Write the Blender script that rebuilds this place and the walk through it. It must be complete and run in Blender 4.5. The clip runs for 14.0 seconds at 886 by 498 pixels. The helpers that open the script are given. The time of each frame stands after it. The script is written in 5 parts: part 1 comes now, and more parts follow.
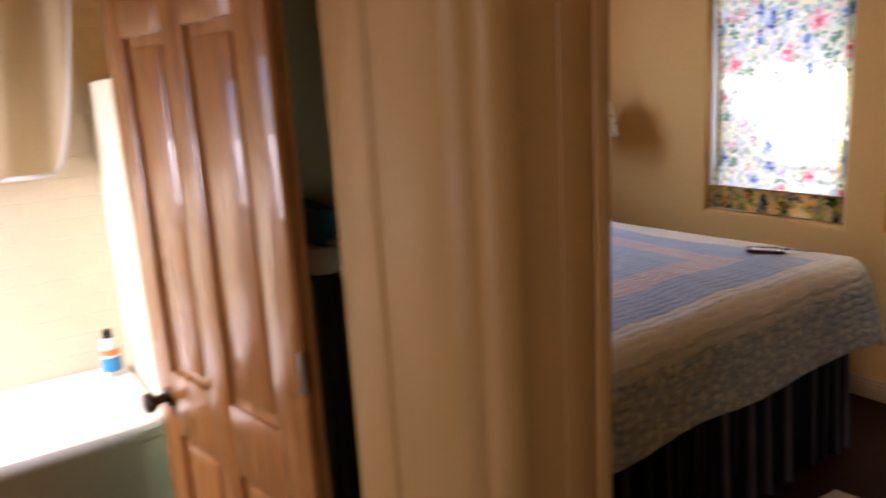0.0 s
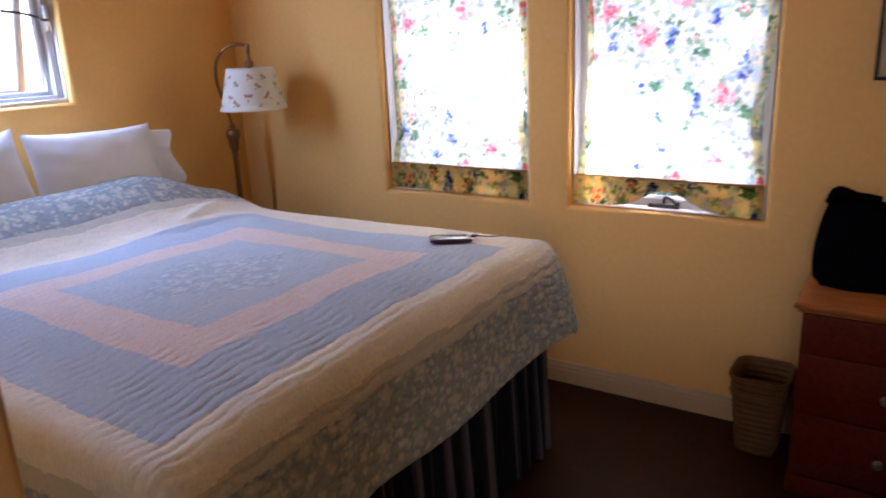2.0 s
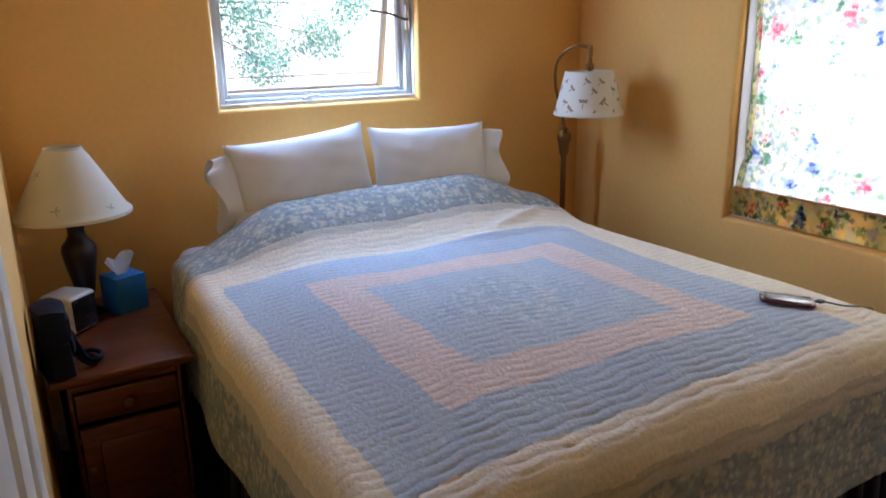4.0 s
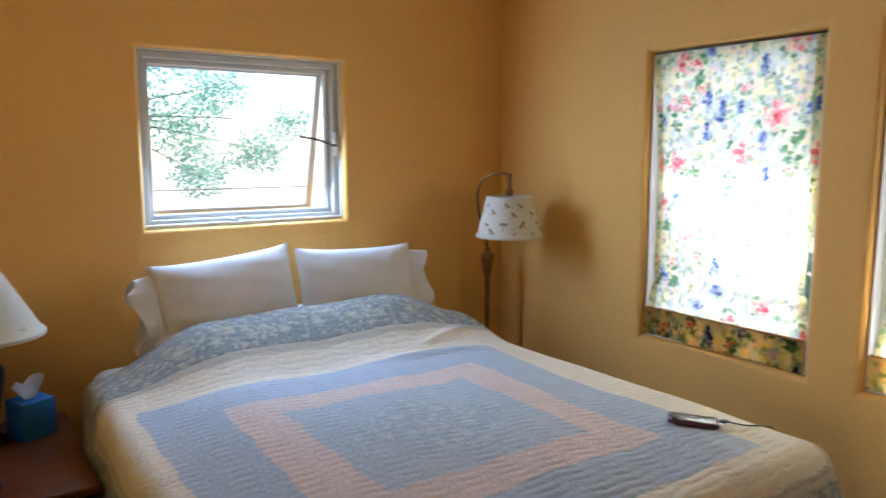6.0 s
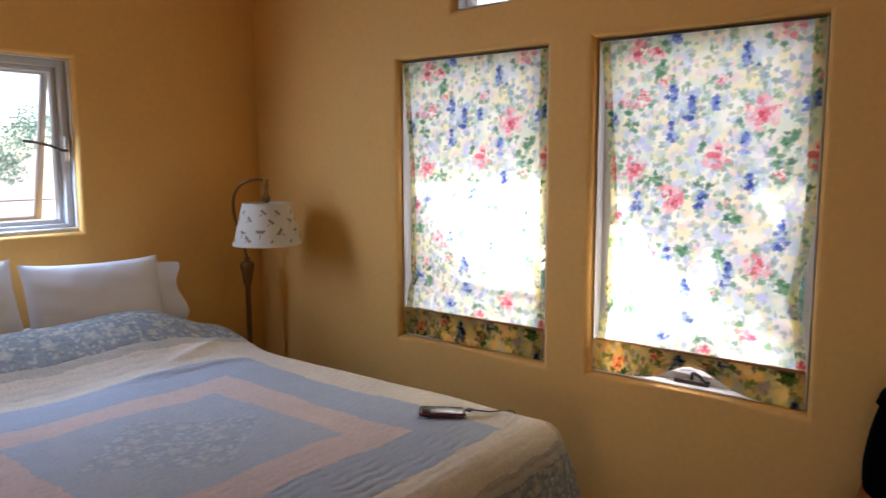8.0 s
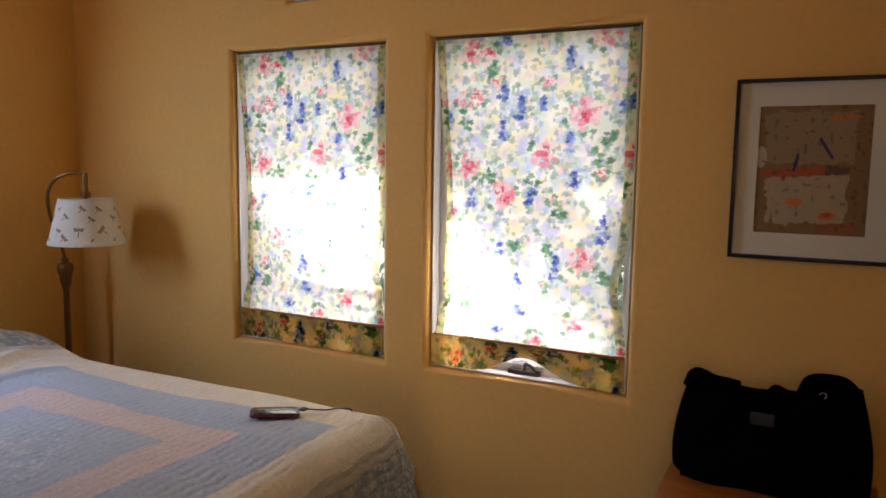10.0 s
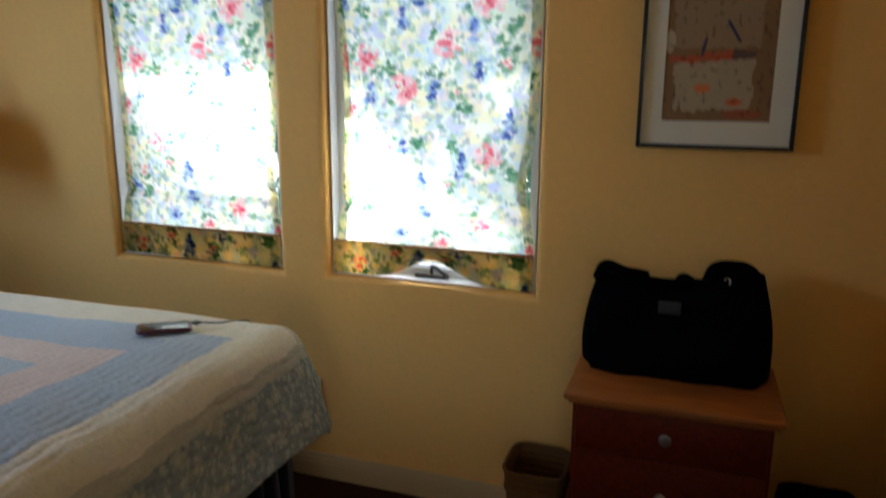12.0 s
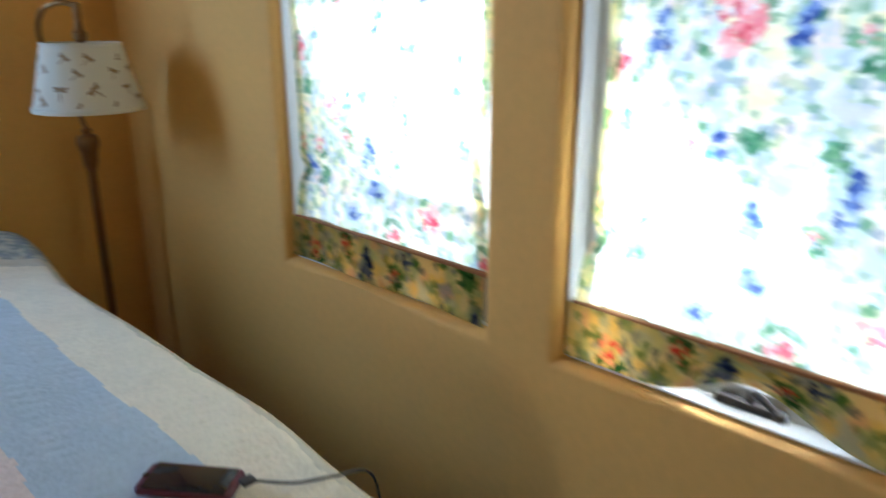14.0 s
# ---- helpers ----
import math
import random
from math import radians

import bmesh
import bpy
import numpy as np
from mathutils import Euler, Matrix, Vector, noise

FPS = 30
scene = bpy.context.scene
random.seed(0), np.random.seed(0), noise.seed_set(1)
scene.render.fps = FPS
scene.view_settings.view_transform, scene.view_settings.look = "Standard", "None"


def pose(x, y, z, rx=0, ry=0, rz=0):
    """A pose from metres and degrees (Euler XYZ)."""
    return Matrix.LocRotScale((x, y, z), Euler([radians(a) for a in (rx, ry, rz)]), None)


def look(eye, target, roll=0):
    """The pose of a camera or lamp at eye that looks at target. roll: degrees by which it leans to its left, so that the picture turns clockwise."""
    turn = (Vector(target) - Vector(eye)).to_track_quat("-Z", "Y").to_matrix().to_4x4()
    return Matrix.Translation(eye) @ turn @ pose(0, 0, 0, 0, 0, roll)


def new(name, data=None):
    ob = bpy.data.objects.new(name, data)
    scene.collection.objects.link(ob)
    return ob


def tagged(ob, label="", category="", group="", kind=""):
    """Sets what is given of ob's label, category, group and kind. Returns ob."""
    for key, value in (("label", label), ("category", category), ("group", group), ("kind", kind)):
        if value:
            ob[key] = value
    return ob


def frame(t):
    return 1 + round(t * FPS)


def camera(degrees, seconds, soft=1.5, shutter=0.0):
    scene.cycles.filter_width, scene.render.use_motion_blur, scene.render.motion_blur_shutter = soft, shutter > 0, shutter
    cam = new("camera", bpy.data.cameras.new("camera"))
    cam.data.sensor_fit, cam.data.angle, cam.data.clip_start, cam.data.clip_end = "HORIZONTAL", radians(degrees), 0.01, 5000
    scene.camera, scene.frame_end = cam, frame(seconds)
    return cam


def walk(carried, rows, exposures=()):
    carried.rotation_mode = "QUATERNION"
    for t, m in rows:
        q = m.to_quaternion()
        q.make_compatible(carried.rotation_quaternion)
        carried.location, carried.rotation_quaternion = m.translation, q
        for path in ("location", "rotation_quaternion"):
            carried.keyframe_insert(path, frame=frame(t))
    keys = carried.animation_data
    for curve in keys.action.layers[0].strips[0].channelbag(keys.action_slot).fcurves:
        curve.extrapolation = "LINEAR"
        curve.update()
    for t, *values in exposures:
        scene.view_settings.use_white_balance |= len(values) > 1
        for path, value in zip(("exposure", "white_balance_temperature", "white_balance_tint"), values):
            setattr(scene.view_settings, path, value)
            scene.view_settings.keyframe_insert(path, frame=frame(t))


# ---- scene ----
cam = camera(62.5, 14.0, shutter=0.5)
PATH = [
    (0, (0.69, 0.6, 1.522), (1.763, 2.228, 1.08), -3.4),
    (0.5, (0.89, 0.741, 1.479), (2.224, 2.163, 1.039), -2.4),
    (1, (1.018, 0.896, 1.461), (2.568, 2.068, 0.991), -2.8),
    (1.5, (1.184, 0.903, 1.435), (2.838, 1.918, 0.951), -2.0),
    (2, (1.312, 0.931, 1.442), (2.906, 2.009, 0.898), -2.5),
    (2.5, (1.44, 1.007, 1.445), (2.837, 2.307, 0.845), -2.3),
    (3, (1.502, 1.116, 1.446), (2.642, 2.634, 0.816), -2.9),
    (3.2, (1.523, 1.103, 1.462), (2.511, 2.714, 0.806), -2.5),
    (5.3, (1.534, 1.01, 1.573), (2.518, 2.721, 1.254), -0.7),
    (5.5, (1.526, 1.002, 1.579), (2.532, 2.705, 1.284), -0.5),
    (6, (1.551, 0.981, 1.578), (2.674, 2.614, 1.31), 0.0),
    (6.5, (1.591, 0.961, 1.572), (2.86, 2.486, 1.322), -0.1),
    (7, (1.608, 0.947, 1.557), (2.998, 2.364, 1.308), 0.2),
    (7.5, (1.617, 0.935, 1.561), (3.092, 2.26, 1.302), 0.2),
    (8, (1.63, 0.915, 1.56), (3.186, 2.149, 1.317), -0.1),
    (8.5, (1.643, 0.902, 1.558), (3.259, 2.058, 1.329), -0.1),
    (9, (1.656, 0.892, 1.551), (3.337, 1.949, 1.312), 0.3),
    (9.2, (1.662, 0.89, 1.547), (3.369, 1.904, 1.307), 0.3),
    (11.3, (1.7, 0.855, 1.515), (3.536, 1.61, 1.274), 1.1),
    (11.5, (1.71, 0.899, 1.517), (3.558, 1.617, 1.255), 0.8),
    (12, (1.779, 0.93, 1.449), (3.623, 1.565, 1.006), 0.4),
    (12.5, (1.967, 0.911, 1.397), (3.767, 1.460, 0.721), -2.6),
    (12.7, (2.080, 0.927, 1.40), (3.837, 1.451, 0.634), -2.4),
    (13, (2.264, 0.947, 1.392), (3.999, 1.563, 0.611), -1.9),
    (13.5, (2.599, 1.194, 1.42), (4.254, 2.086, 0.739), -0.2),
    (14, (2.906, 1.36, 1.437), (4.27, 2.69, 0.83), -0.0),
]
EXPOSURES = [(0.0, 1.97, 5950, 33), (1.0, 2.20, 6200, 38), (2.0, 2.38, 5600, 33), (3.2, 2.32, 5450, 27), (5.3, 2.40, 5800, 12), (7.0, 1.92, 5950, 19), (9.2, 1.78, 6450, 27),
             (11.3, 1.97, 6050, 13), (12.0, 1.90, 5500, 6), (12.6, 1.92, 5550, 12), (13.4, 2.04, 5400, 9), (14.0, 2.08, 5150, 4)]
walk(cam, [(t, look(eye, target, roll)) for t, eye, target, roll in PATH], EXPOSURES)

# ---- light ----
SUN_ELEV, SUN_AZ = 50.0, 80.0   # degrees above the horizon, degrees clockwise from +y
world = bpy.data.worlds.new("sky")
scene.world = world
world.use_nodes = True
wn = world.node_tree.nodes
sky = wn.new("ShaderNodeTexSky")
sky.sky_type, sky.sun_disc = "NISHITA", False
sky.sun_elevation, sky.sun_rotation = radians(SUN_ELEV), radians(SUN_AZ)
world.node_tree.links.new(sky.outputs[0], wn["Background"].inputs[0])
wn["Background"].inputs[1].default_value = 0.15
sun_data = bpy.data.lights.new("sun", "SUN")
sun_data.energy, sun_data.angle, sun_data.color = 5.0, radians(0.5), (1.0, 0.93, 0.82)
sun = new("sun", sun_data)
toward = Vector((math.sin(radians(SUN_AZ)) * math.cos(radians(SUN_ELEV)), math.cos(radians(SUN_AZ)) * math.cos(radians(SUN_ELEV)), math.sin(radians(SUN_ELEV))))
sun.matrix_world = look(toward * 20, (0, 0, 0))


def area(name, place, target, w, h, watts, color, spread=180):
    data = bpy.data.lights.new(name, "AREA")
    data.shape, data.size, data.size_y, data.energy, data.color = "RECTANGLE", w, h, watts, color
    data.spread = radians(spread)
    ob = new(name, data)
    ob.matrix_world = look(place, target)
    return ob


# daylight of the sky in the window openings, and a fill lamp for the hall
area("north_window_daylight", (2.64, 4.03, 1.61), (2.64, 3.0, 1.35), 0.76, 0.6, 4.7, (0.48, 0.69, 1.0))
for y_c in (2.68, 1.755):
    area("east_window_daylight", (4.105, y_c, 1.41), (3.0, y_c, 1.41), 0.62, 1.06, 0.27, (1.0, 0.97, 0.88))
area("bathroom_daylight", (-0.66, 3.10, 1.32), (1.0, 3.40, 0.5), 0.75, 0.5, 7.0, (1.0, 0.97, 0.90), 105)
# unseen fill lamp at an assumed hall opening, aimed at the door casing
area("hall_fill", (-1.02, 0.2, 1.45), (1.2, 1.6, 1.2), 0.8, 0.9, 0.80, (1.0, 0.84, 0.62), 70)


# ---- materials ----
def mat(name, color, rough=0.6, metal=0.0, vary=0.12, scale=6.0, fine=60.0, bump=0.1, attr="", stretch=(1, 1, 1), spec=0.5, coat=0.0, trans=0.0, dist=0.002):
    """A surface with colour variation and relief at two scales; attr names a colour attribute that carries a print."""
    m = bpy.data.materials.new(name)
    m.use_nodes = True
    nt = m.node_tree
    n, ln = nt.nodes, nt.links
    bs = n["Principled BSDF"]
    tc = n.new("ShaderNodeTexCoord")
    mp = n.new("ShaderNodeMapping")
    mp.inputs["Scale"].default_value = stretch
    ln.new(tc.outputs["Object"], mp.inputs["Vector"])
    a, b = n.new("ShaderNodeTexNoise"), n.new("ShaderNodeTexNoise")
    a.inputs["Scale"].default_value, a.inputs["Detail"].default_value = scale, 4
    b.inputs["Scale"].default_value, b.inputs["Detail"].default_value = fine, 5
    ln.new(mp.outputs[0], a.inputs["Vector"])
    ln.new(mp.outputs[0], b.inputs["Vector"])
    add = n.new("ShaderNodeMath")
    add.operation = "ADD"
    ln.new(a.outputs["Fac"], add.inputs[0])
    ln.new(b.outputs["Fac"], add.inputs[1])
    mr = n.new("ShaderNodeMapRange")
    mr.inputs["From Min"].default_value, mr.inputs["From Max"].default_value = 0.6, 1.4
    mr.inputs["To Min"].default_value, mr.inputs["To Max"].default_value = 1 - vary, 1 + vary
    ln.new(add.outputs[0], mr.inputs["Value"])
    mul = n.new("ShaderNodeVectorMath")
    mul.operation = "SCALE"
    ln.new(mr.outputs[0], mul.inputs["Scale"])
    if attr:
        at = n.new("ShaderNodeAttribute")
        at.attribute_name = attr
        ln.new(at.outputs["Color"], mul.inputs[0])
    else:
        mul.inputs[0].default_value = color
    ln.new(mul.outputs[0], bs.inputs["Base Color"])
    rr = n.new("ShaderNodeMapRange")
    rr.inputs["From Min"].default_value, rr.inputs["From Max"].default_value = 0.3, 0.7
    rr.inputs["To Min"].default_value, rr.inputs["To Max"].default_value = max(0.02, rough - 0.08), min(1, rough + 0.08)
    ln.new(a.outputs["Fac"], rr.inputs["Value"])
    ln.new(rr.outputs[0], bs.inputs["Roughness"])
    bs.inputs["Metallic"].default_value = metal
    bs.inputs["Specular IOR Level"].default_value = spec
    bs.inputs["Coat Weight"].default_value = coat
    if bump:
        bp = n.new("ShaderNodeBump")
        bp.inputs["Strength"].default_value, bp.inputs["Distance"].default_value = bump, dist
        ln.new(b.outputs["Fac"], bp.inputs["Height"])
        ln.new(bp.outputs[0], bs.inputs["Normal"])
    if trans:
        tr = n.new("ShaderNodeBsdfTranslucent")
        ln.new(mul.outputs[0], tr.inputs["Color"])
        mx = n.new("ShaderNodeMixShader")
        mx.inputs[0].default_value = trans
        ln.new(bs.outputs[0], mx.inputs[1])
        ln.new(tr.outputs[0], mx.inputs[2])
        ln.new(mx.outputs[0], n["Material Output"].inputs["Surface"])
    return m


def wood(name, dark, light, rough=0.35, grain=(1, 9, 9), scale=7.0, coat=0.0, spec=0.5):
    m = mat(name, dark, rough, vary=0.1, scale=3, fine=80, bump=0.06, stretch=grain, coat=coat, spec=spec)
    nt = m.node_tree
    n, ln = nt.nodes, nt.links
    w = n.new("ShaderNodeTexNoise")
    w.inputs["Scale"].default_value, w.inputs["Detail"].default_value, w.inputs["Distortion"].default_value = scale, 8, 0.8
    mp = [x for x in n if x.type == "MAPPING"][0]
    ln.new(mp.outputs[0], w.inputs["Vector"])
    r = n.new("ShaderNodeValToRGB")
    r.color_ramp.elements[0].position, r.color_ramp.elements[1].position = 0.35, 0.68
    r.color_ramp.elements[0].color, r.color_ramp.elements[1].color = (*dark, 1), (*light, 1)
    ln.new(w.outputs["Fac"], r.inputs[0])
    mul = [x for x in n if x.type == "VECT_MATH"][0]
    ln.new(r.outputs[0], mul.inputs[0])
    return m


M_WALL = mat("ochre_plaster", (0.85, 0.485, 0.125), 0.75, vary=0.06, scale=1.6, fine=45, bump=0.25, dist=0.003)
M_CEIL = mat("ceiling_plaster", (0.66, 0.46, 0.22), 0.8, vary=0.05, scale=1.5, fine=50, bump=0.2)
# hall and trim colours: the wall ochre with the dim hall's shade mixed in
M_HALL = mat("dimmed_ochre_hall_paint", (0.47, 0.28, 0.092), 0.6, vary=0.06, scale=2, fine=40, bump=0.1)
M_TRIM = mat("dimmed_ochre_trim_paint", (0.47, 0.275, 0.088), 0.5, vary=0.05, scale=5, fine=90, bump=0.08)
M_BASE = mat("baseboard_paint", (0.56, 0.38, 0.18), 0.45, vary=0.06, scale=5, fine=90, bump=0.08)
M_FLOOR = mat("stained_concrete", (0.028, 0.0085, 0.0018), 0.5, vary=0.4, scale=3.0, fine=24, bump=0.12, spec=0.12)
M_VINYL = mat("window_frame_vinyl", (0.60, 0.59, 0.55), 0.45, vary=0.05, scale=6, fine=70, bump=0.05)
M_SILLW = mat("white_sill_paint", (0.78, 0.76, 0.72), 0.4, vary=0.05, scale=6, fine=70, bump=0.05)
M_METAL = mat("dull_chrome", (0.6, 0.58, 0.55), 0.3, 1.0, vary=0.08, scale=20, fine=90, bump=0.03)
M_IRON = mat("dark_hardware", (0.09, 0.075, 0.06), 0.4, 0.6, vary=0.1, scale=20, fine=90, bump=0.05)
M_BRASS = mat("aged_bronze", (0.24, 0.125, 0.04), 0.38, 0.75, vary=0.2, scale=14, fine=70, bump=0.06)
M_BLIND = mat("printed_cotton_shade", (1, 1, 1), 0.85, vary=0.03, scale=20, fine=500, bump=0.12, attr="print", trans=0.86, spec=0.1)
M_QUILT = mat("patchwork_cotton_quilt", (1, 1, 1), 0.9, vary=0.08, scale=14, fine=95, bump=0.6, attr="print", spec=0.1, dist=0.004)
M_SKIRT = mat("dark_striped_bed_skirt", (0.035, 0.034, 0.042), 0.85, vary=0.4, scale=5, fine=60, bump=0.2, stretch=(14, 14, 0.6), spec=0.15)
M_LINEN = mat("white_pillow_cotton", (0.72, 0.70, 0.68), 0.85, vary=0.04, scale=8, fine=300, bump=0.25, spec=0.15)
M_SHADE = mat("cream_lamp_fabric", (0.80, 0.74, 0.60), 0.85, vary=0.04, scale=10, fine=400, bump=0.2, trans=0.25, spec=0.1)
M_PRINT = mat("brown_shade_print", (0.36, 0.23, 0.12), 0.85, vary=0.15, scale=60, fine=300, bump=0.1)
M_CHERRY = wood("cherry_stained_wood", (0.078, 0.0085, 0.0012), (0.120, 0.015, 0.0024), 0.45, (1, 9, 9), spec=0.15)
M_CHERRYV = wood("cherry_stained_upright", (0.078, 0.0085, 0.0012), (0.120, 0.015, 0.0024), 0.45, (9, 9, 1), spec=0.15)
M_DTOP = wood("honey_dresser_top", (0.27, 0.078, 0.012), (0.37, 0.115, 0.020), 0.4, (9, 1, 9), spec=0.3)
M_PINE = wood("stained_pine", (0.090, 0.019, 0.003), (0.155, 0.040, 0.007), 0.36, (1, 9, 9), coat=0.1)
M_DOORW = wood("varnished_pine_door", (0.33, 0.13, 0.030), (0.48, 0.21, 0.056), 0.3, (10, 10, 0.8), coat=0.7)
M_BENCH = wood("light_bench_wood", (0.075, 0.030, 0.011), (0.12, 0.052, 0.019), 0.5, (1, 9, 9))
M_BLACK = mat("black_nylon", (0.0022, 0.0022, 0.0028), 0.9, vary=0.25, scale=12, fine=260, bump=0.35, spec=0.03)
M_NAVY = mat("navy_nylon", (0.006, 0.008, 0.018), 0.6, vary=0.25, scale=12, fine=160, bump=0.3, spec=0.15)
M_DTEAL = mat("dark_teal_cotton", (0.004, 0.010, 0.010), 0.85, vary=0.25, scale=12, fine=160, bump=0.3, spec=0.08)
M_TAG = mat("grey_tag", (0.02, 0.022, 0.026), 0.5, vary=0.1, scale=30, fine=200, bump=0.1)
M_WICKER = mat("woven_straw", (0.135, 0.060, 0.010), 0.8, vary=0.3, scale=30, fine=160, bump=0.5)
M_BLUEBOX = mat("blue_card", (0.02, 0.16, 0.42), 0.5, vary=0.2, scale=40, fine=120, bump=0.05)
M_TISSUE = mat("white_tissue", (0.82, 0.82, 0.82), 0.9, vary=0.03, scale=20, fine=150, bump=0.2, trans=0.3)
M_PLASTIC = mat("off_white_plastic", (0.68, 0.66, 0.62), 0.35, vary=0.04, scale=15, fine=120, bump=0.03)
M_DARKPL = mat("black_plastic", (0.012, 0.012, 0.014), 0.25, vary=0.1, scale=15, fine=120, bump=0.03)
M_DLAMP = mat("dark_turned_wood", (0.014, 0.006, 0.005), 0.4, vary=0.3, scale=12, fine=60, bump=0.08)
M_CASE = mat("maroon_phone_case", (0.10, 0.012, 0.028), 0.4, vary=0.1, scale=30, fine=200, bump=0.05)
M_MATBOARD = mat("cream_mat_board", (0.72, 0.66, 0.52), 0.85, vary=0.03, scale=10, fine=200, bump=0.08)
M_FRAME = mat("black_frame_lacquer", (0.012, 0.009, 0.010), 0.35, vary=0.1, scale=15, fine=100, bump=0.04)
M_ART = mat("collage_paper", (1, 1, 1), 0.85, vary=0.08, scale=25, fine=200, bump=0.3, attr="print")
M_TUB = mat("white_enamel", (0.80, 0.78, 0.72), 0.25, vary=0.03, scale=4, fine=50, bump=0.0)
M_TILE = mat("cream_wall_tile", (0.76, 0.67, 0.47), 0.2, vary=0.06, scale=5, fine=60, bump=0.03)
M_TJOINT = mat("tile_grout", (0.76, 0.68, 0.50), 0.8, vary=0.06, scale=12, fine=80, bump=0.1)
M_GREEN = mat("green_bathroom_paint", (0.22, 0.30, 0.16), 0.6, vary=0.06, scale=3, fine=50, bump=0.1)
M_TEAL = mat("teal_terry", (0.01, 0.09, 0.14), 0.95, vary=0.2, scale=20, fine=250, bump=0.6)
M_WTERRY = mat("white_terry", (0.70, 0.69, 0.66), 0.95, vary=0.06, scale=20, fine=250, bump=0.6)
M_DTERRY = mat("charcoal_terry", (0.035, 0.035, 0.032), 0.95, vary=0.2, scale=20, fine=250, bump=0.6)
M_CURT = mat("shower_curtain_cloth", (0.66, 0.52, 0.30), 0.7, vary=0.06, scale=5, fine=120, bump=0.15, trans=0.2)
M_ORANGE = mat("orange_label", (0.7, 0.2, 0.05), 0.5, vary=0.1, scale=40, fine=120, bump=0.03)
M_BLUELB = mat("blue_label", (0.02, 0.22, 0.50), 0.45, vary=0.1, scale=40, fine=120, bump=0.03)
M_BARK = mat("bark", (0.16, 0.11, 0.07), 0.9, vary=0.3, scale=8, fine=40, bump=0.8, dist=0.01)
M_LEAF = mat("leaves", (0.16, 0.32, 0.24), 0.6, vary=0.4, scale=1.5, fine=12, bump=0.1, trans=0.5)
M_EARTH = mat("dry_ground", (0.30, 0.26, 0.20), 0.95, vary=0.2, scale=0.6, fine=9, bump=0.5, dist=0.02)
M_STUCCO = mat("outside_stucco", (0.55, 0.42, 0.28), 0.9, vary=0.1, scale=1.5, fine=30, bump=0.4)
M_CABLE = mat("white_cable", (0.55, 0.53, 0.50), 0.5, vary=0.05, scale=20, fine=90, bump=0.02)
M_DCABLE = mat("dark_cable", (0.03, 0.028, 0.03), 0.5, vary=0.05, scale=20, fine=90, bump=0.02)

M_GLASS = bpy.data.materials.new("window_glass")
M_GLASS.use_nodes = True
gb = M_GLASS.node_tree.nodes["Principled BSDF"]
gb.inputs["Transmission Weight"].default_value, gb.inputs["Roughness"].default_value, gb.inputs["IOR"].default_value = 1.0, 0.0, 1.45
M_SCREEN = mat("phone_glass", (0.02, 0.02, 0.024), 0.03, vary=0.2, scale=60, fine=150, bump=0.0, spec=0.6)
M_KNOB = mat("worn_pewter", (0.30, 0.27, 0.22), 0.38, 1.0, vary=0.15, scale=30, fine=120, bump=0.05)


# ---- building helpers ----
def link(name, bm, material, parent=None, label="", smooth=False, sharp=40):
    me = bpy.data.meshes.new(name)
    bmesh.ops.recalc_face_normals(bm, faces=bm.faces)
    bm.to_mesh(me)
    bm.free()
    me.materials.append(material)
    if smooth:
        me.polygons.foreach_set("use_smooth", [True] * len(me.polygons))
        me.set_sharp_from_angle(angle=radians(sharp))
    ob = new(name, me)
    if parent:
        ob.parent = parent
    if label:
        ob["label"] = label
    return ob


def part(name, bm, material, parent, label="", smooth=True):
    return link(name, bm, material, parent, label, smooth)


def thing(name, m, label, category, group="", kind=""):
    ob = new(name)
    ob.empty_display_size = 0.05
    ob.matrix_world = m
    return tagged(ob, label, category, group, kind)


def box(x0, y0, z0, x1, y1, z1, bevel=0.0, seg=2, bm=None):
    own = bmesh.new()
    r = bmesh.ops.create_cube(own, size=1.0)
    for v in own.verts:
        v.co = Vector(((x0 + x1) / 2 + v.co.x * (x1 - x0), (y0 + y1) / 2 + v.co.y * (y1 - y0), (z0 + z1) / 2 + v.co.z * (z1 - z0)))
    if bevel:
        bmesh.ops.bevel(own, geom=own.edges[:], offset=bevel, segments=seg, affect="EDGES", profile=0.5)
    if bm is None:
        return own
    return merge(bm, own)


def merge(bm, other):
    me = bpy.data.meshes.new("tmp")
    other.to_mesh(me)
    other.free()
    bm.from_mesh(me)
    bpy.data.meshes.remove(me)
    return bm


def lathe(profile, seg=32, bm=None, center=(0, 0, 0), close=True):
    """Turn a profile of (radius, height) round the z axis."""
    bm = bm or bmesh.new()
    rings = []
    for r, z in profile:
        rings.append([bm.verts.new((center[0] + r * math.cos(2 * math.pi * k / seg), center[1] + r * math.sin(2 * math.pi * k / seg), center[2] + z)) for k in range(seg)])
    for a, b in zip(rings, rings[1:]):
        for k in range(seg):
            bm.faces.new((a[k], a[(k + 1) % seg], b[(k + 1) % seg], b[k]))
    if close:
        bm.faces.new(rings[0][::-1])
        bm.faces.new(rings[-1])
    return bm


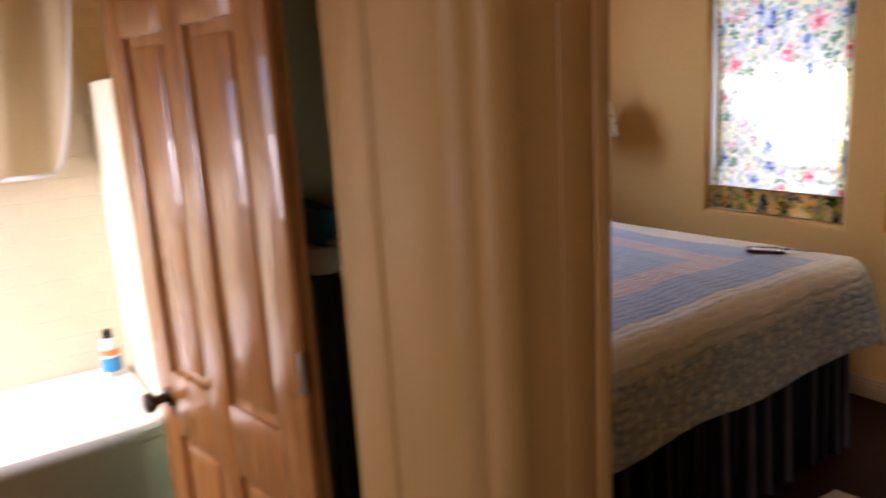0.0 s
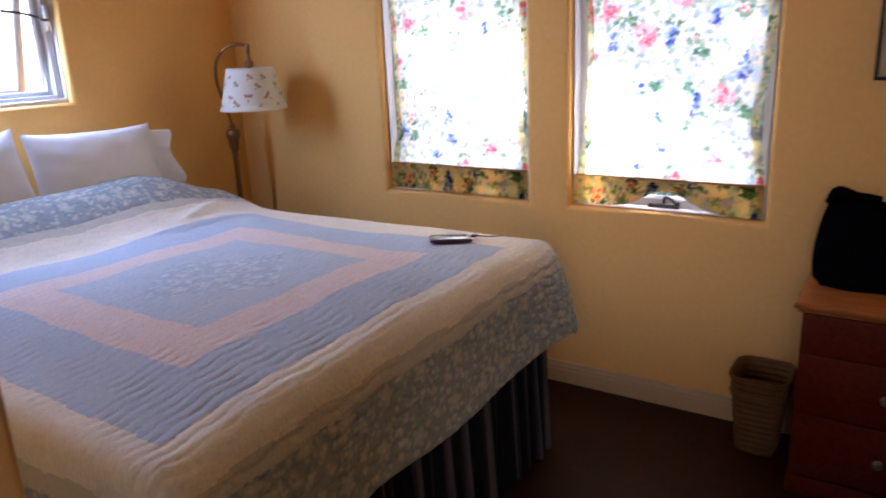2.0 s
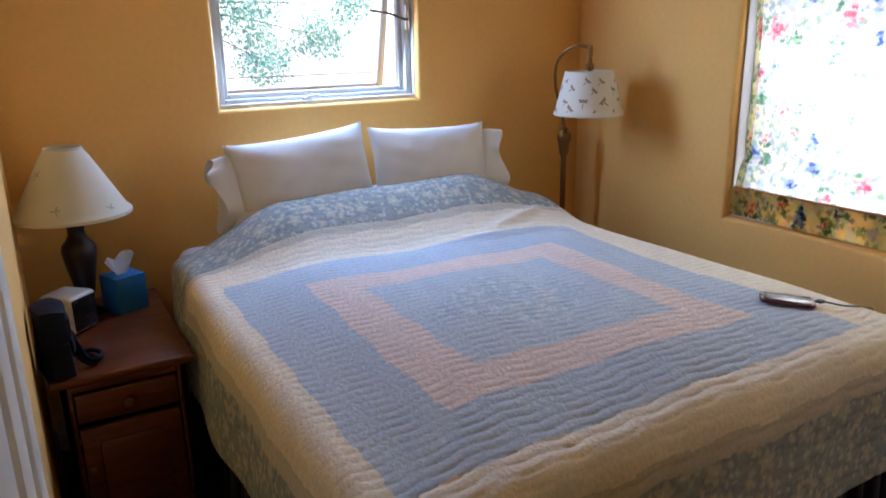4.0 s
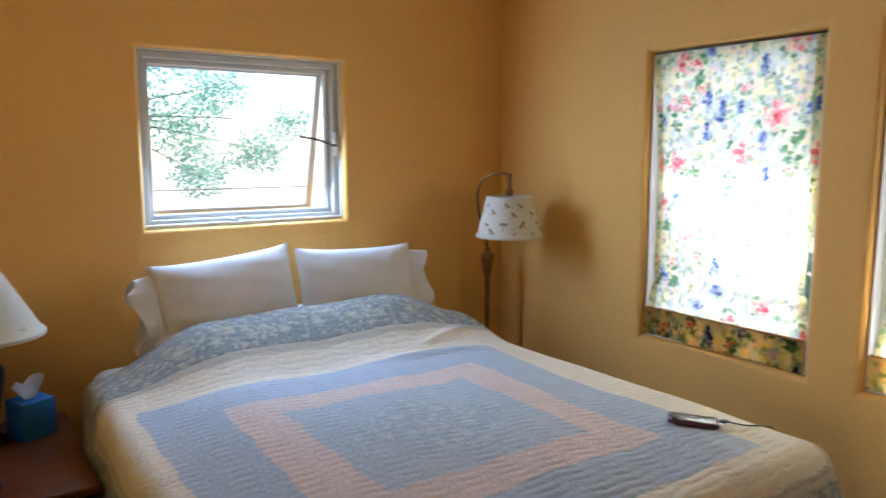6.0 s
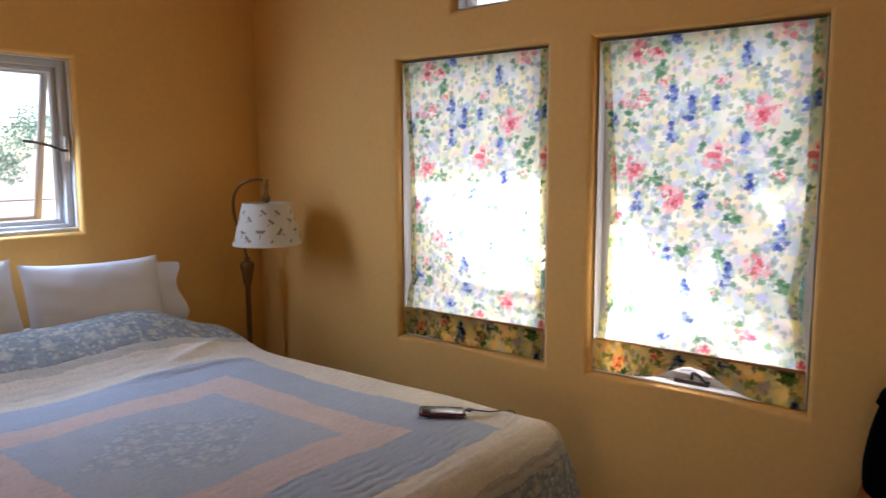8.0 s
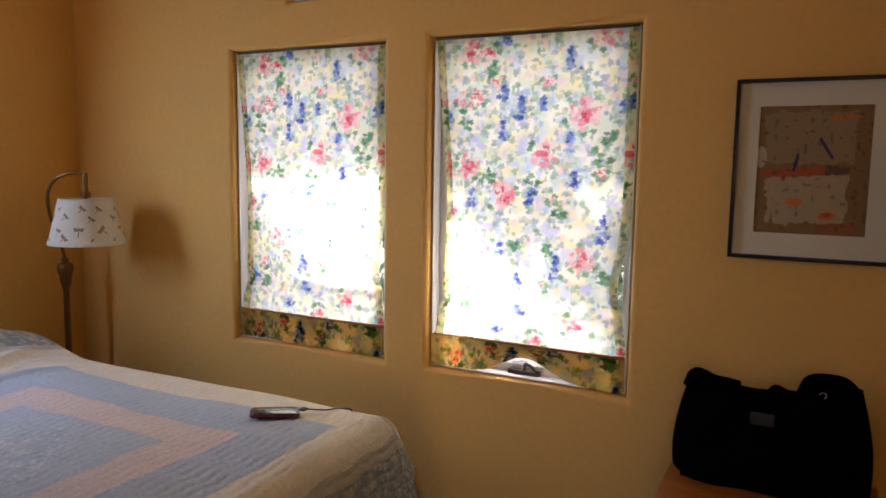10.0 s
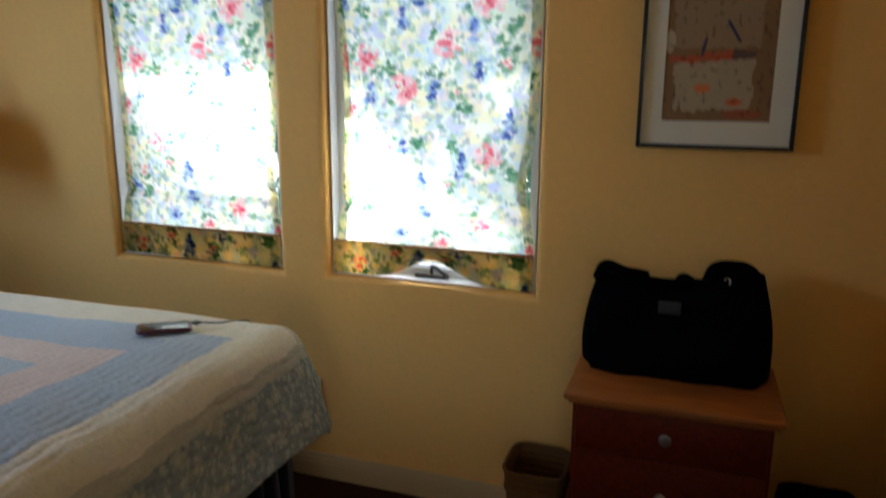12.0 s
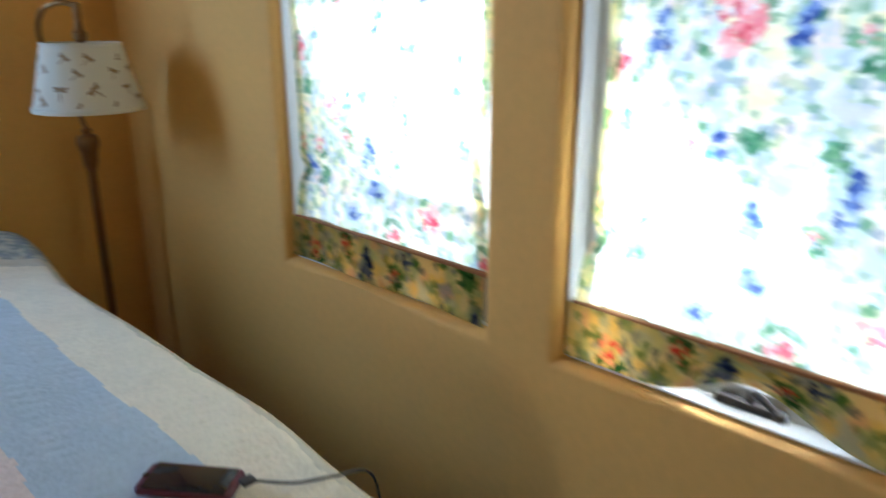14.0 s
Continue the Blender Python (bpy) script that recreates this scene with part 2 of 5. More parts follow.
def tube(points, radius, seg=10, bm=None):
    """A round bar along points."""
    bm = bm or bmesh.new()
    pts = [Vector(p) for p in points]
    rings, up = [], Vector((0.01, 0.02, 1))
    for i, p in enumerate(pts):
        d = (pts[min(i + 1, len(pts) - 1)] - pts[max(i - 1, 0)]).normalized()
        a = d.cross(up)
        a = a.normalized() if a.length > 1e-3 else d.cross(Vector((1, 0, 0))).normalized()
        b = d.cross(a).normalized()
        rr = radius[i] if isinstance(radius, (list, tuple)) else radius
        rings.append([bm.verts.new(p + a * rr * math.cos(2 * math.pi * k / seg) + b * rr * math.sin(2 * math.pi * k / seg)) for k in range(seg)])
    for r, q in zip(rings, rings[1:]):
        for k in range(seg):
            bm.faces.new((r[k], r[(k + 1) % seg], q[(k + 1) % seg], q[k]))
    bm.faces.new(rings[0][::-1])
    bm.faces.new(rings[-1])
    return bm


def curve_points(keys, n=12):
    """A smooth run of points through keys (Catmull-Rom)."""
    k = [Vector(p) for p in keys]
    k = [k[0] * 2 - k[1]] + k + [k[-1] * 2 - k[-2]]
    out = []
    for i in range(1, len(k) - 2):
        for j in range(n):
            t = j / n
            out.append(0.5 * ((2 * k[i]) + (k[i + 1] - k[i - 1]) * t + (2 * k[i - 1] - 5 * k[i] + 4 * k[i + 1] - k[i + 2]) * t * t + (3 * k[i] - k[i - 1] - 3 * k[i + 1] + k[i + 2]) * t ** 3))
    out.append(k[-2])
    return out


def sheet(name, fn, nu, nv, material, parent=None, colors=None, thick=0.0, label=""):
    """A grid surface fn(i, j arrays in 0..1) -> x, y, z arrays, with an optional printed colour per vertex."""
    u, v = np.meshgrid(np.linspace(0, 1, nu), np.linspace(0, 1, nv), indexing="ij")
    x, y, z = fn(u, v)
    co = np.stack([x, y, z], -1).reshape(-1, 3)
    idx = np.arange(nu * nv).reshape(nu, nv)
    faces = np.stack([idx[:-1, :-1], idx[1:, :-1], idx[1:, 1:], idx[:-1, 1:]], -1).reshape(-1, 4)
    me = bpy.data.meshes.new(name)
    me.from_pydata(co.tolist(), [], faces.tolist())
    me.materials.append(material)
    if colors is not None:
        at = me.color_attributes.new("print", "FLOAT_COLOR", "POINT")
        rgba = np.ones((nu * nv, 4), np.float32)
        rgba[:, :3] = colors(u, v).reshape(-1, 3)
        at.data.foreach_set("color", rgba.ravel())
    me.polygons.foreach_set("use_smooth", [True] * len(me.polygons))
    ob = new(name, me)
    if parent:
        ob.parent = parent
    if label:
        ob["label"] = label
    if thick:
        so = ob.modifiers.new("thickness", "SOLIDIFY")
        so.thickness, so.offset = thick, -1
    return ob


def wall(name, to_world, u0, u1, v0, v1, t, openings, material, label, bevel=0.014):
    """A wall of thickness t, with openings (u0, v0, u1, v1) cut through it and softened edges on the room's side."""
    us = sorted({u0, u1, *[o[0] for o in openings], *[o[2] for o in openings]})
    vs = sorted({v0, v1, *[o[1] for o in openings], *[o[3] for o in openings]})
    bm, made = bmesh.new(), {}

    def vert(u, v, w):
        key = (round(u, 4), round(v, 4), round(w, 4))
        if key not in made:
            made[key] = bm.verts.new(to_world(u, v, w))
        return made[key]

    def solid(i, j):
        if not (0 <= i < len(us) - 1 and 0 <= j < len(vs) - 1):
            return False
        cu, cv = (us[i] + us[i + 1]) / 2, (vs[j] + vs[j + 1]) / 2
        return not any(o[0] < cu < o[2] and o[1] < cv < o[3] for o in openings)

    rim = []
    for i in range(len(us) - 1):
        for j in range(len(vs) - 1):
            if not solid(i, j):
                continue
            a, b, c, d = (us[i], vs[j]), (us[i + 1], vs[j]), (us[i + 1], vs[j + 1]), (us[i], vs[j + 1])
            for w in (0, t):
                bm.faces.new([vert(*p, w) for p in (a, b, c, d)])
            for (p, q), (di, dj) in (((a, b), (0, -1)), ((b, c), (1, 0)), ((c, d), (0, 1)), ((d, a), (-1, 0))):
                if not solid(i + di, j + dj):
                    bm.faces.new([vert(*p, 0), vert(*q, 0), vert(*q, t), vert(*p, t)])
                    inside = 0 <= i + di < len(us) - 1 and 0 <= j + dj < len(vs) - 1
                    if inside:
                        rim.append((vert(*p, 0), vert(*q, 0)))
    edges = [e for e in (bm.edges.get(r) for r in rim) if e]
    if edges and bevel:
        bmesh.ops.bevel(bm, geom=edges, offset=bevel, segments=4, affect="EDGES", profile=0.5)
    return tagged(link(name, bm, material, smooth=True, sharp=35), label, "wall", kind="structure")


# ---- the large structure ----
X_E, Y_N, X_W, Y_S, H = 4.0, 4.0, 1.447, 0.36, 2.75
T = 0.16
E1, E2 = (2.317, 0.786, 3.043, 1.976), (1.39, 0.786, 2.119, 1.976)
TRANSOM = (1.69, 2.155, 2.745, 2.52)
NW = (2.213, 1.266, 3.080, 1.970)
def grown(o, g=0.004):
    return (o[0] - g, o[1] - g, o[2] + g, o[3] + g)


wall("wall_east", lambda u, v, w: (X_E + w, u, v), Y_S - 0.15, Y_N + T, 0, H, T, [grown(E1), grown(E2), grown(TRANSOM)], M_WALL, "ochre plastered wall with two shaded windows", bevel=0.03)
wall("wall_north", lambda u, v, w: (u, Y_N + w, v), X_W - 0.15, X_E, 0, H, T, [grown(NW)], M_WALL, "ochre plastered wall with a small awning window", bevel=0.02)
wall("wall_south", lambda u, v, w: (u, Y_S - w, v), X_W, X_E, 0, H, 0.15, [], M_WALL, "plain ochre plastered wall")
DOOR_S, DOOR_N, DOOR_H = 0.50, 1.347, 2.06
wall("wall_west", lambda u, v, w: (X_W - w, u, v), 1.752, Y_N, 0, H, 0.13, [], M_WALL, "ochre plastered wall behind the open door")
wall("wall_pier", lambda u, v, w: (X_W - w, u, v), Y_S - 0.15, 1.752, 0, H, 0.135, [(DOOR_S, -0.01, DOOR_N, DOOR_H)], M_HALL, "wall round the bedroom doorway, ochre dimmed in colour", bevel=0.006)
tagged(link("ceiling", box(X_W - 0.13, Y_S - 0.15, H, X_E + T, Y_N + T, H + 0.12), M_CEIL), "ochre plastered bedroom ceiling", "ceiling", kind="structure")
tagged(link("floor", box(-1.2, -1.0, -0.12, X_E + T, Y_N + T, 0.0), M_FLOOR), "dark reddish brown stained concrete floor", "floor", kind="structure")
# hall and bathroom shell
tagged(link("ceiling_hall", box(-1.2, -1.0, 2.45, 1.225, 3.75, 2.55), M_CEIL), "plain ceiling of hall and bathroom", "ceiling", kind="structure")
wall("wall_hall_south", lambda u, v, w: (u, -0.85 - w, v), -1.2, 1.225, 0, 2.45, 0.15, [], M_HALL, "hall wall, ochre dimmed in colour")
# this opening is added for the hall's fill lamp and never in view
wall("wall_hall_west", lambda u, v, w: (-1.05 - w, u, v), -0.85, 1.69, 0, 2.45, 0.15, [(-0.22, 0.98, 0.62, 1.92)], M_HALL, "dimmed ochre hall wall with an added opening")
tagged(link("wall_hall_east", box(1.225, -0.85, 0, 1.447, Y_S - 0.15, 2.45), M_HALL), "hall wall, ochre dimmed in colour", "wall", kind="structure")
wall("wall_bathroom_door", lambda u, v, w: (u, 1.69 + w, v), -1.05, 1.225, 0, 2.45, 0.09, [(0.36, -0.01, 1.225, 2.05)], M_HALL, "wall round the bathroom doorway, ochre dimmed in colour", bevel=0.004)
wall("wall_bathroom_north", lambda u, v, w: (u, 3.66 + w, v), -1.05, 1.317, 0, 2.45, 0.12, [], M_TJOINT, "cream tiled wall behind the bathtub")
wall("wall_bathroom_west", lambda u, v, w: (-0.70 - w, u, v), 1.80, 3.66, 0, 2.45, 0.12, [(2.70, 1.10, 3.50, 2.0)], M_TJOINT, "pale bathroom wall with a window")
tagged(link("wall_bathroom_east", box(1.305, 1.80, 0, 1.317, 3.0, 2.45), M_GREEN), "green painted bathroom wall", "wall", kind="structure")
tagged(link("wall_tub_end", box(1.15, 3.0, 0, 1.312, 3.655, 1.60, 0.006), M_TJOINT), "white tiled end wall of the bathtub", "wall", kind="structure")

# bedroom baseboards, with a stepped profile
def baseboard(name, place, length, turn):
    bm = bmesh.new()
    prof = [(0, 0), (0.014, 0), (0.014, 0.058), (0.012, 0.062), (0.012, 0.074), (0.009, 0.080), (0.007, 0.092), (0, 0.096)]
    a = [bm.verts.new((0, -p[0], p[1])) for p in prof]
    b = [bm.verts.new((length, -p[0], p[1])) for p in prof]
    for k in range(len(prof)):
        k2 = (k + 1) % len(prof)
        bm.faces.new((a[k], a[k2], b[k2], b[k]))
    bm.faces.new(a)
    bm.faces.new(b[::-1])
    ob = tagged(link(name, bm, M_BASE), "cream painted wooden baseboard", "baseboard", kind="structure")
    ob.matrix_world = pose(*place, 0, 0, turn)


baseboard("baseboard", (X_E - 0.001, Y_N - 0.016, 0.0), Y_N - Y_S - 0.032, -90)
baseboard("baseboard", (X_W + 0.016, Y_N - 0.001, 0.0), X_E - X_W - 0.018, 0)
baseboard("baseboard", (X_E, Y_S + 0.001, 0.0), X_E - X_W - 0.018, 180)
baseboard("baseboard", (X_W + 0.001, 2.12, 0.0), Y_N - 2.14, 90)


# doorway trim: casing boards with rounded edges and a stop on the jamb
def trim(name, bm, label):
    return tagged(link(name, bm, M_TRIM, smooth=True), label, "trim", kind="structure")


CASING = [(1.2246, 1.690), (1.205, 1.690), (1.200, 1.684), (1.200, 1.562), (1.2025, 1.556), (1.208, 1.553), (1.2095, 1.545), (1.2095, 1.470), (1.213, 1.435), (1.221, 1.402), (1.233, 1.381), (1.246, 1.374), (1.2535, 1.370),
          (1.256, 1.357), (1.262, 1.348), (1.274, 1.341), (1.294, 1.338), (1.307, 1.340), (1.315, 1.3425), (1.378, 1.3425), (1.380, 1.3452), (1.382, 1.3425), (1.440, 1.3425), (1.447, 1.3460), (1.314, 1.3466)]
bm = bmesh.new()
lo = [bm.verts.new((x, y, 0.0)) for x, y in CASING]
hi = [bm.verts.new((x, y, 2.058)) for x, y in CASING]
for k in range(len(CASING) - 1):
    bm.faces.new((lo[k], lo[k + 1], hi[k + 1], hi[k]))
bmesh.ops.contextual_create(bm, geom=[e for e in bm.edges if all(v in hi for v in e.verts)])
tagged(link("door_casing", bm, M_TRIM, smooth=True, sharp=50), "moulded door casing and jamb, ochre dimmed in colour", "trim", kind="structure")
trim("door_casing", box(1.4475, 1.3435, 0, 1.482, 1.412, 2.13, 0.006, 3), "bedroom side casing, ochre dimmed in colour")
trim("door_stop", box(1.330, 0.5005, 0, 1.415, 0.514, 2.058, 0.010, 4), "rounded door stop, ochre dimmed in colour")

# ---- windows ----
def bar_frame(x0, z0, x1, z1, w, y0, y1, bevel=0.004):
    """Four bars round a rectangle in the xz plane."""
    bm = box(x0, y0, z0, x0 + w, y1, z1, bevel)
    box(x1 - w, y0, z0, x1, y1, z1, bevel, bm=bm)
    box(x0 + w, y0, z0, x1 - w, y1, z0 + w, bevel, bm=bm)
    box(x0 + w, y0, z1 - w, x1 - w, y1, z1, bevel, bm=bm)
    return bm


def pane(name, x0, z0, x1, z1, y, parent):
    ob = part(name, box(x0, y, z0, x1, y + 0.004, z1), M_GLASS, parent, smooth=False)
    ob.visible_shadow = False
    return ob


nwin = thing("window_1", pose(0, 0, 0), "white framed awning window swung open over the bed", "window", kind="structure")
x0, z0, x1, z1 = NW
part("window_frame", bar_frame(x0 + 0.002, z0 + 0.002, x1 - 0.002, z1 - 0.002, 0.028, 4.055, 4.125), M_VINYL, nwin)
part("window_stop", bar_frame(x0 + 0.030, z0 + 0.030, x1 - 0.030, z1 - 0.030, 0.020, 4.085, 4.12), M_VINYL, nwin, "grey beige inner stop")
# white liner paints in the outside light that washes out the ochre reveal
part("jamb_liner", bar_frame(x0 - 0.0035, z0 - 0.0035, x1 + 0.0035, z1 + 0.0035, 0.005, 4.031, 4.054, 0.001), M_SILLW, nwin, "white liner for the light-washed reveal")
part("window_sill", box(x0 + 0.002, 4.031, z0 + 0.002, x1 - 0.002, 4.055, z0 + 0.014, 0.004), M_SILLW, nwin)
sash = part("sash", bar_frame(-0.402, -0.668, 0.402, 0.0, 0.026, 0, 0.03), M_VINYL, nwin, "white tilted sash")
sash.matrix_local = pose((x0 + x1) / 2 - 0.004, 4.13, z1 - 0.034, 14, 0, 0)
pane("pane", -0.374, -0.640, 0.374, -0.028, 0.013, sash)
hb = box(x1 - 0.030, 4.035, 1.555, x1 - 0.012, 4.056, 1.660, 0.004)
part("handle_plate", hb, M_METAL, nwin, "metal latch plate")
part("handle_arm", tube(curve_points([(x1 - 0.022, 4.036, 1.60), (x1 - 0.05, 4.03, 1.602), (x1 - 0.10, 4.06, 1.625), (x1 - 0.15, 4.14, 1.64)], 6), 0.006), M_IRON, nwin, "dark stay arm")
lt = box(2.56, 4.035, z0 + 0.014, 2.60, 4.056, z0 + 0.024, 0.003)
tube([(2.575, 4.04, z0 + 0.026), (2.61, 4.022, z0 + 0.032), (2.635, 4.02, z0 + 0.030)], 0.005, bm=lt)
part("latch", lt, M_METAL, nwin, "small metal sash latch")


# ---- printed shades ----
# the print's motifs: share of the width, share of the height from the top, size
ROSES = ((19, 4, 40), (28, 5, 28), (85, 1, 40), (14, 20, 28), (21, 19, 26), (32, 14, 20), (76, 25, 48), (59, 15, 18), (57, 37, 40), (15, 41, 40), (35, 51, 44),
         (26, 69, 34), (80, 70, 38), (85, 43, 16), (5, 57, 28), (62, 52, 12), (77, 92, 40), (55, 98, 26), (33, 77, 16), (59, 80, 14), (14, 80, 22), (98, 10, 16))
SPIRES = ((69, 8, 60), (36, 18, 50), (45, 22, 75), (56, 22, 40), (35, 30, 50), (70, 34, 50), (4, 25, 34), (72, 45, 44), (51, 51, 44), (87, 60, 85),
          (66, 74, 75), (17, 52, 50), (95, 23, 34), (35, 68, 40), (45, 79, 50), (45, 88, 26), (35, 95, 26), (5, 85, 26), (37, 1, 26), (97, 83, 30))
LEAVES = ((14, 28, 22), (26, 45, 30), (53, 47, 40), (85, 38, 34), (43, 68, 28), (88, 32, 24), (61, 68, 20), (14, 88, 22), (30, 10, 18), (66, 56, 20), (8, 66, 22), (92, 76, 22))


def paint_flowers(w, h, nu, nv, seed):
    """Watercolour flowers over cream: clusters of roses, blue spires, leaves and yellow washes."""
    rng = np.random.RandomState(seed)
    U, V = np.meshgrid(np.linspace(0, w, nu), np.linspace(0, h, nv), indexing="ij")
    img = np.ones((nu, nv, 3)) * np.array((0.92, 0.91, 0.74))

    def blob(cx, cy, rx, ry, color, a, rough=0.5):
        i0, i1 = int((cx - 2 * rx) / w * nu), int((cx + 2 * rx) / w * nu) + 2
        j0, j1 = int((cy - 2 * ry) / h * nv), int((cy + 2 * ry) / h * nv) + 2
        i0, j0 = max(i0, 0), max(j0, 0)
        if i1 <= i0 or j1 <= j0:
            return
        u, v = U[i0:i1, j0:j1] - cx, V[i0:i1, j0:j1] - cy
        if u.size == 0:
            return
        ang = np.arctan2(v / ry, u / rx)
        ph = rng.rand(3) * 6.28
        edge = 1 + rough * (0.35 * np.sin(3 * ang + ph[0]) + 0.3 * np.sin(5 * ang + ph[1]) + 0.2 * np.sin(8 * ang + ph[2]))
        d = np.sqrt((u / rx) ** 2 + (v / ry) ** 2) / edge
        m = (np.clip((1.0 - d) * 4, 0, 1) * a)[..., None]
        img[i0:i1, j0:j1] = img[i0:i1, j0:j1] * (1 - m) + np.array(color) * m

    area_ = w * h

    def pick(colors):
        return colors[rng.randint(len(colors))]

    washes = [(0.90, 0.80, 0.42), (0.66, 0.80, 0.72), (0.64, 0.74, 0.84), (0.90, 0.84, 0.52), (0.68, 0.80, 0.62), (0.84, 0.74, 0.72)]
    for _ in range(int(420 * area_)):
        blob(rng.rand() * w, rng.rand() * h, 0.02 + 0.035 * rng.rand(), 0.02 + 0.03 * rng.rand(), pick(washes), 0.55)
    for _ in range(int(1100 * area_)):        # loose pale petals
        blob(rng.rand() * w, rng.rand() * h, 0.010 + 0.014 * rng.rand(), 0.010 + 0.014 * rng.rand(), pick([(0.93, 0.92, 0.84), (0.55, 0.66, 0.80), (0.90, 0.82, 0.50), (0.58, 0.72, 0.58), (0.86, 0.66, 0.62)]), 0.6)
    for _ in range(int(1500 * area_)):        # small leaves
        blob(rng.rand() * w, rng.rand() * h, 0.005 + 0.010 * rng.rand(), 0.005 + 0.010 * rng.rand(), pick([(0.20, 0.38, 0.22), (0.36, 0.52, 0.36), (0.42, 0.50, 0.62), (0.24, 0.34, 0.44), (0.50, 0.56, 0.34)]), 0.65)
    for u, d in ((61, 61), (83, 79), (52, 72), (28, 62), (45, 35), (90, 52), (20, 33)):
        for _k in range(7):
            blob(u / 100 * w + rng.randn() * 0.016, h * (1 - d / 100) + rng.randn() * 0.012, 0.016, 0.011, pick([(0.60, 0.58, 0.78), (0.68, 0.66, 0.82), (0.52, 0.58, 0.76)]), 0.6)
    for u, d, r in LEAVES:
        for _k in range(11):
            q, a = r * 0.0011 * rng.rand() ** 0.5, rng.rand() * 6.28
            blob(u / 100 * w + q * math.cos(a), h * (1 - d / 100) + q * math.sin(a), 0.007 + 0.010 * rng.rand(), 0.006 + 0.007 * rng.rand(), pick([(0.04, 0.16, 0.08), (0.10, 0.28, 0.15), (0.20, 0.38, 0.20)]), 0.8)
    for u, d, tall in SPIRES:
        tall = tall * 0.00125
        for k in range(7):
            blob(u / 100 * w + rng.randn() * 0.022, h * (1 - d / 100) + (rng.rand() - 0.5) * tall * 1.3, 0.014, 0.018, pick([(0.42, 0.54, 0.76), (0.50, 0.66, 0.66), (0.40, 0.56, 0.44)]), 0.5)
        for k in range(10 + int(tall * 170)):
            f = rng.rand()
            blob(u / 100 * w + rng.randn() * 0.010 * (1.25 - f), h * (1 - d / 100) + (f - 0.5) * tall, 0.006 + 0.007 * rng.rand(), 0.005 + 0.005 * rng.rand(), pick([(0.03, 0.06, 0.26), (0.08, 0.14, 0.42), (0.16, 0.24, 0.54), (0.34, 0.42, 0.68)]), 0.8)
    for u, d, r in ROSES:
        r = r * 0.00115
        cx, cy = u / 100 * w, h * (1 - d / 100)
        for k in range(6):
            a = rng.rand() * 6.28
            blob(cx + 1.2 * r * math.cos(a), cy + 1.2 * r * math.sin(a), 0.012, 0.010, pick([(0.08, 0.24, 0.12), (0.22, 0.40, 0.22)]), 0.8)
        for k in range(9 + int(r * 420)):
            a, q = rng.rand() * 6.28, r * rng.rand() ** 0.6
            near = q < 0.55 * r
            blob(cx + q * math.cos(a), cy + q * math.sin(a), r * (0.14 + 0.22 * rng.rand()), r * (0.12 + 0.20 * rng.rand()), pick([(0.62, 0.05, 0.10), (0.78, 0.16, 0.20), (0.86, 0.40, 0.42)] if near else [(0.80, 0.22, 0.26), (0.88, 0.48, 0.48), (0.92, 0.68, 0.64)]), 0.8)
    return img


SW, SH, NU, NV = 0.70, 1.075, 230, 350
PRINT = paint_flowers(SW, SH, NU, NV, 7)


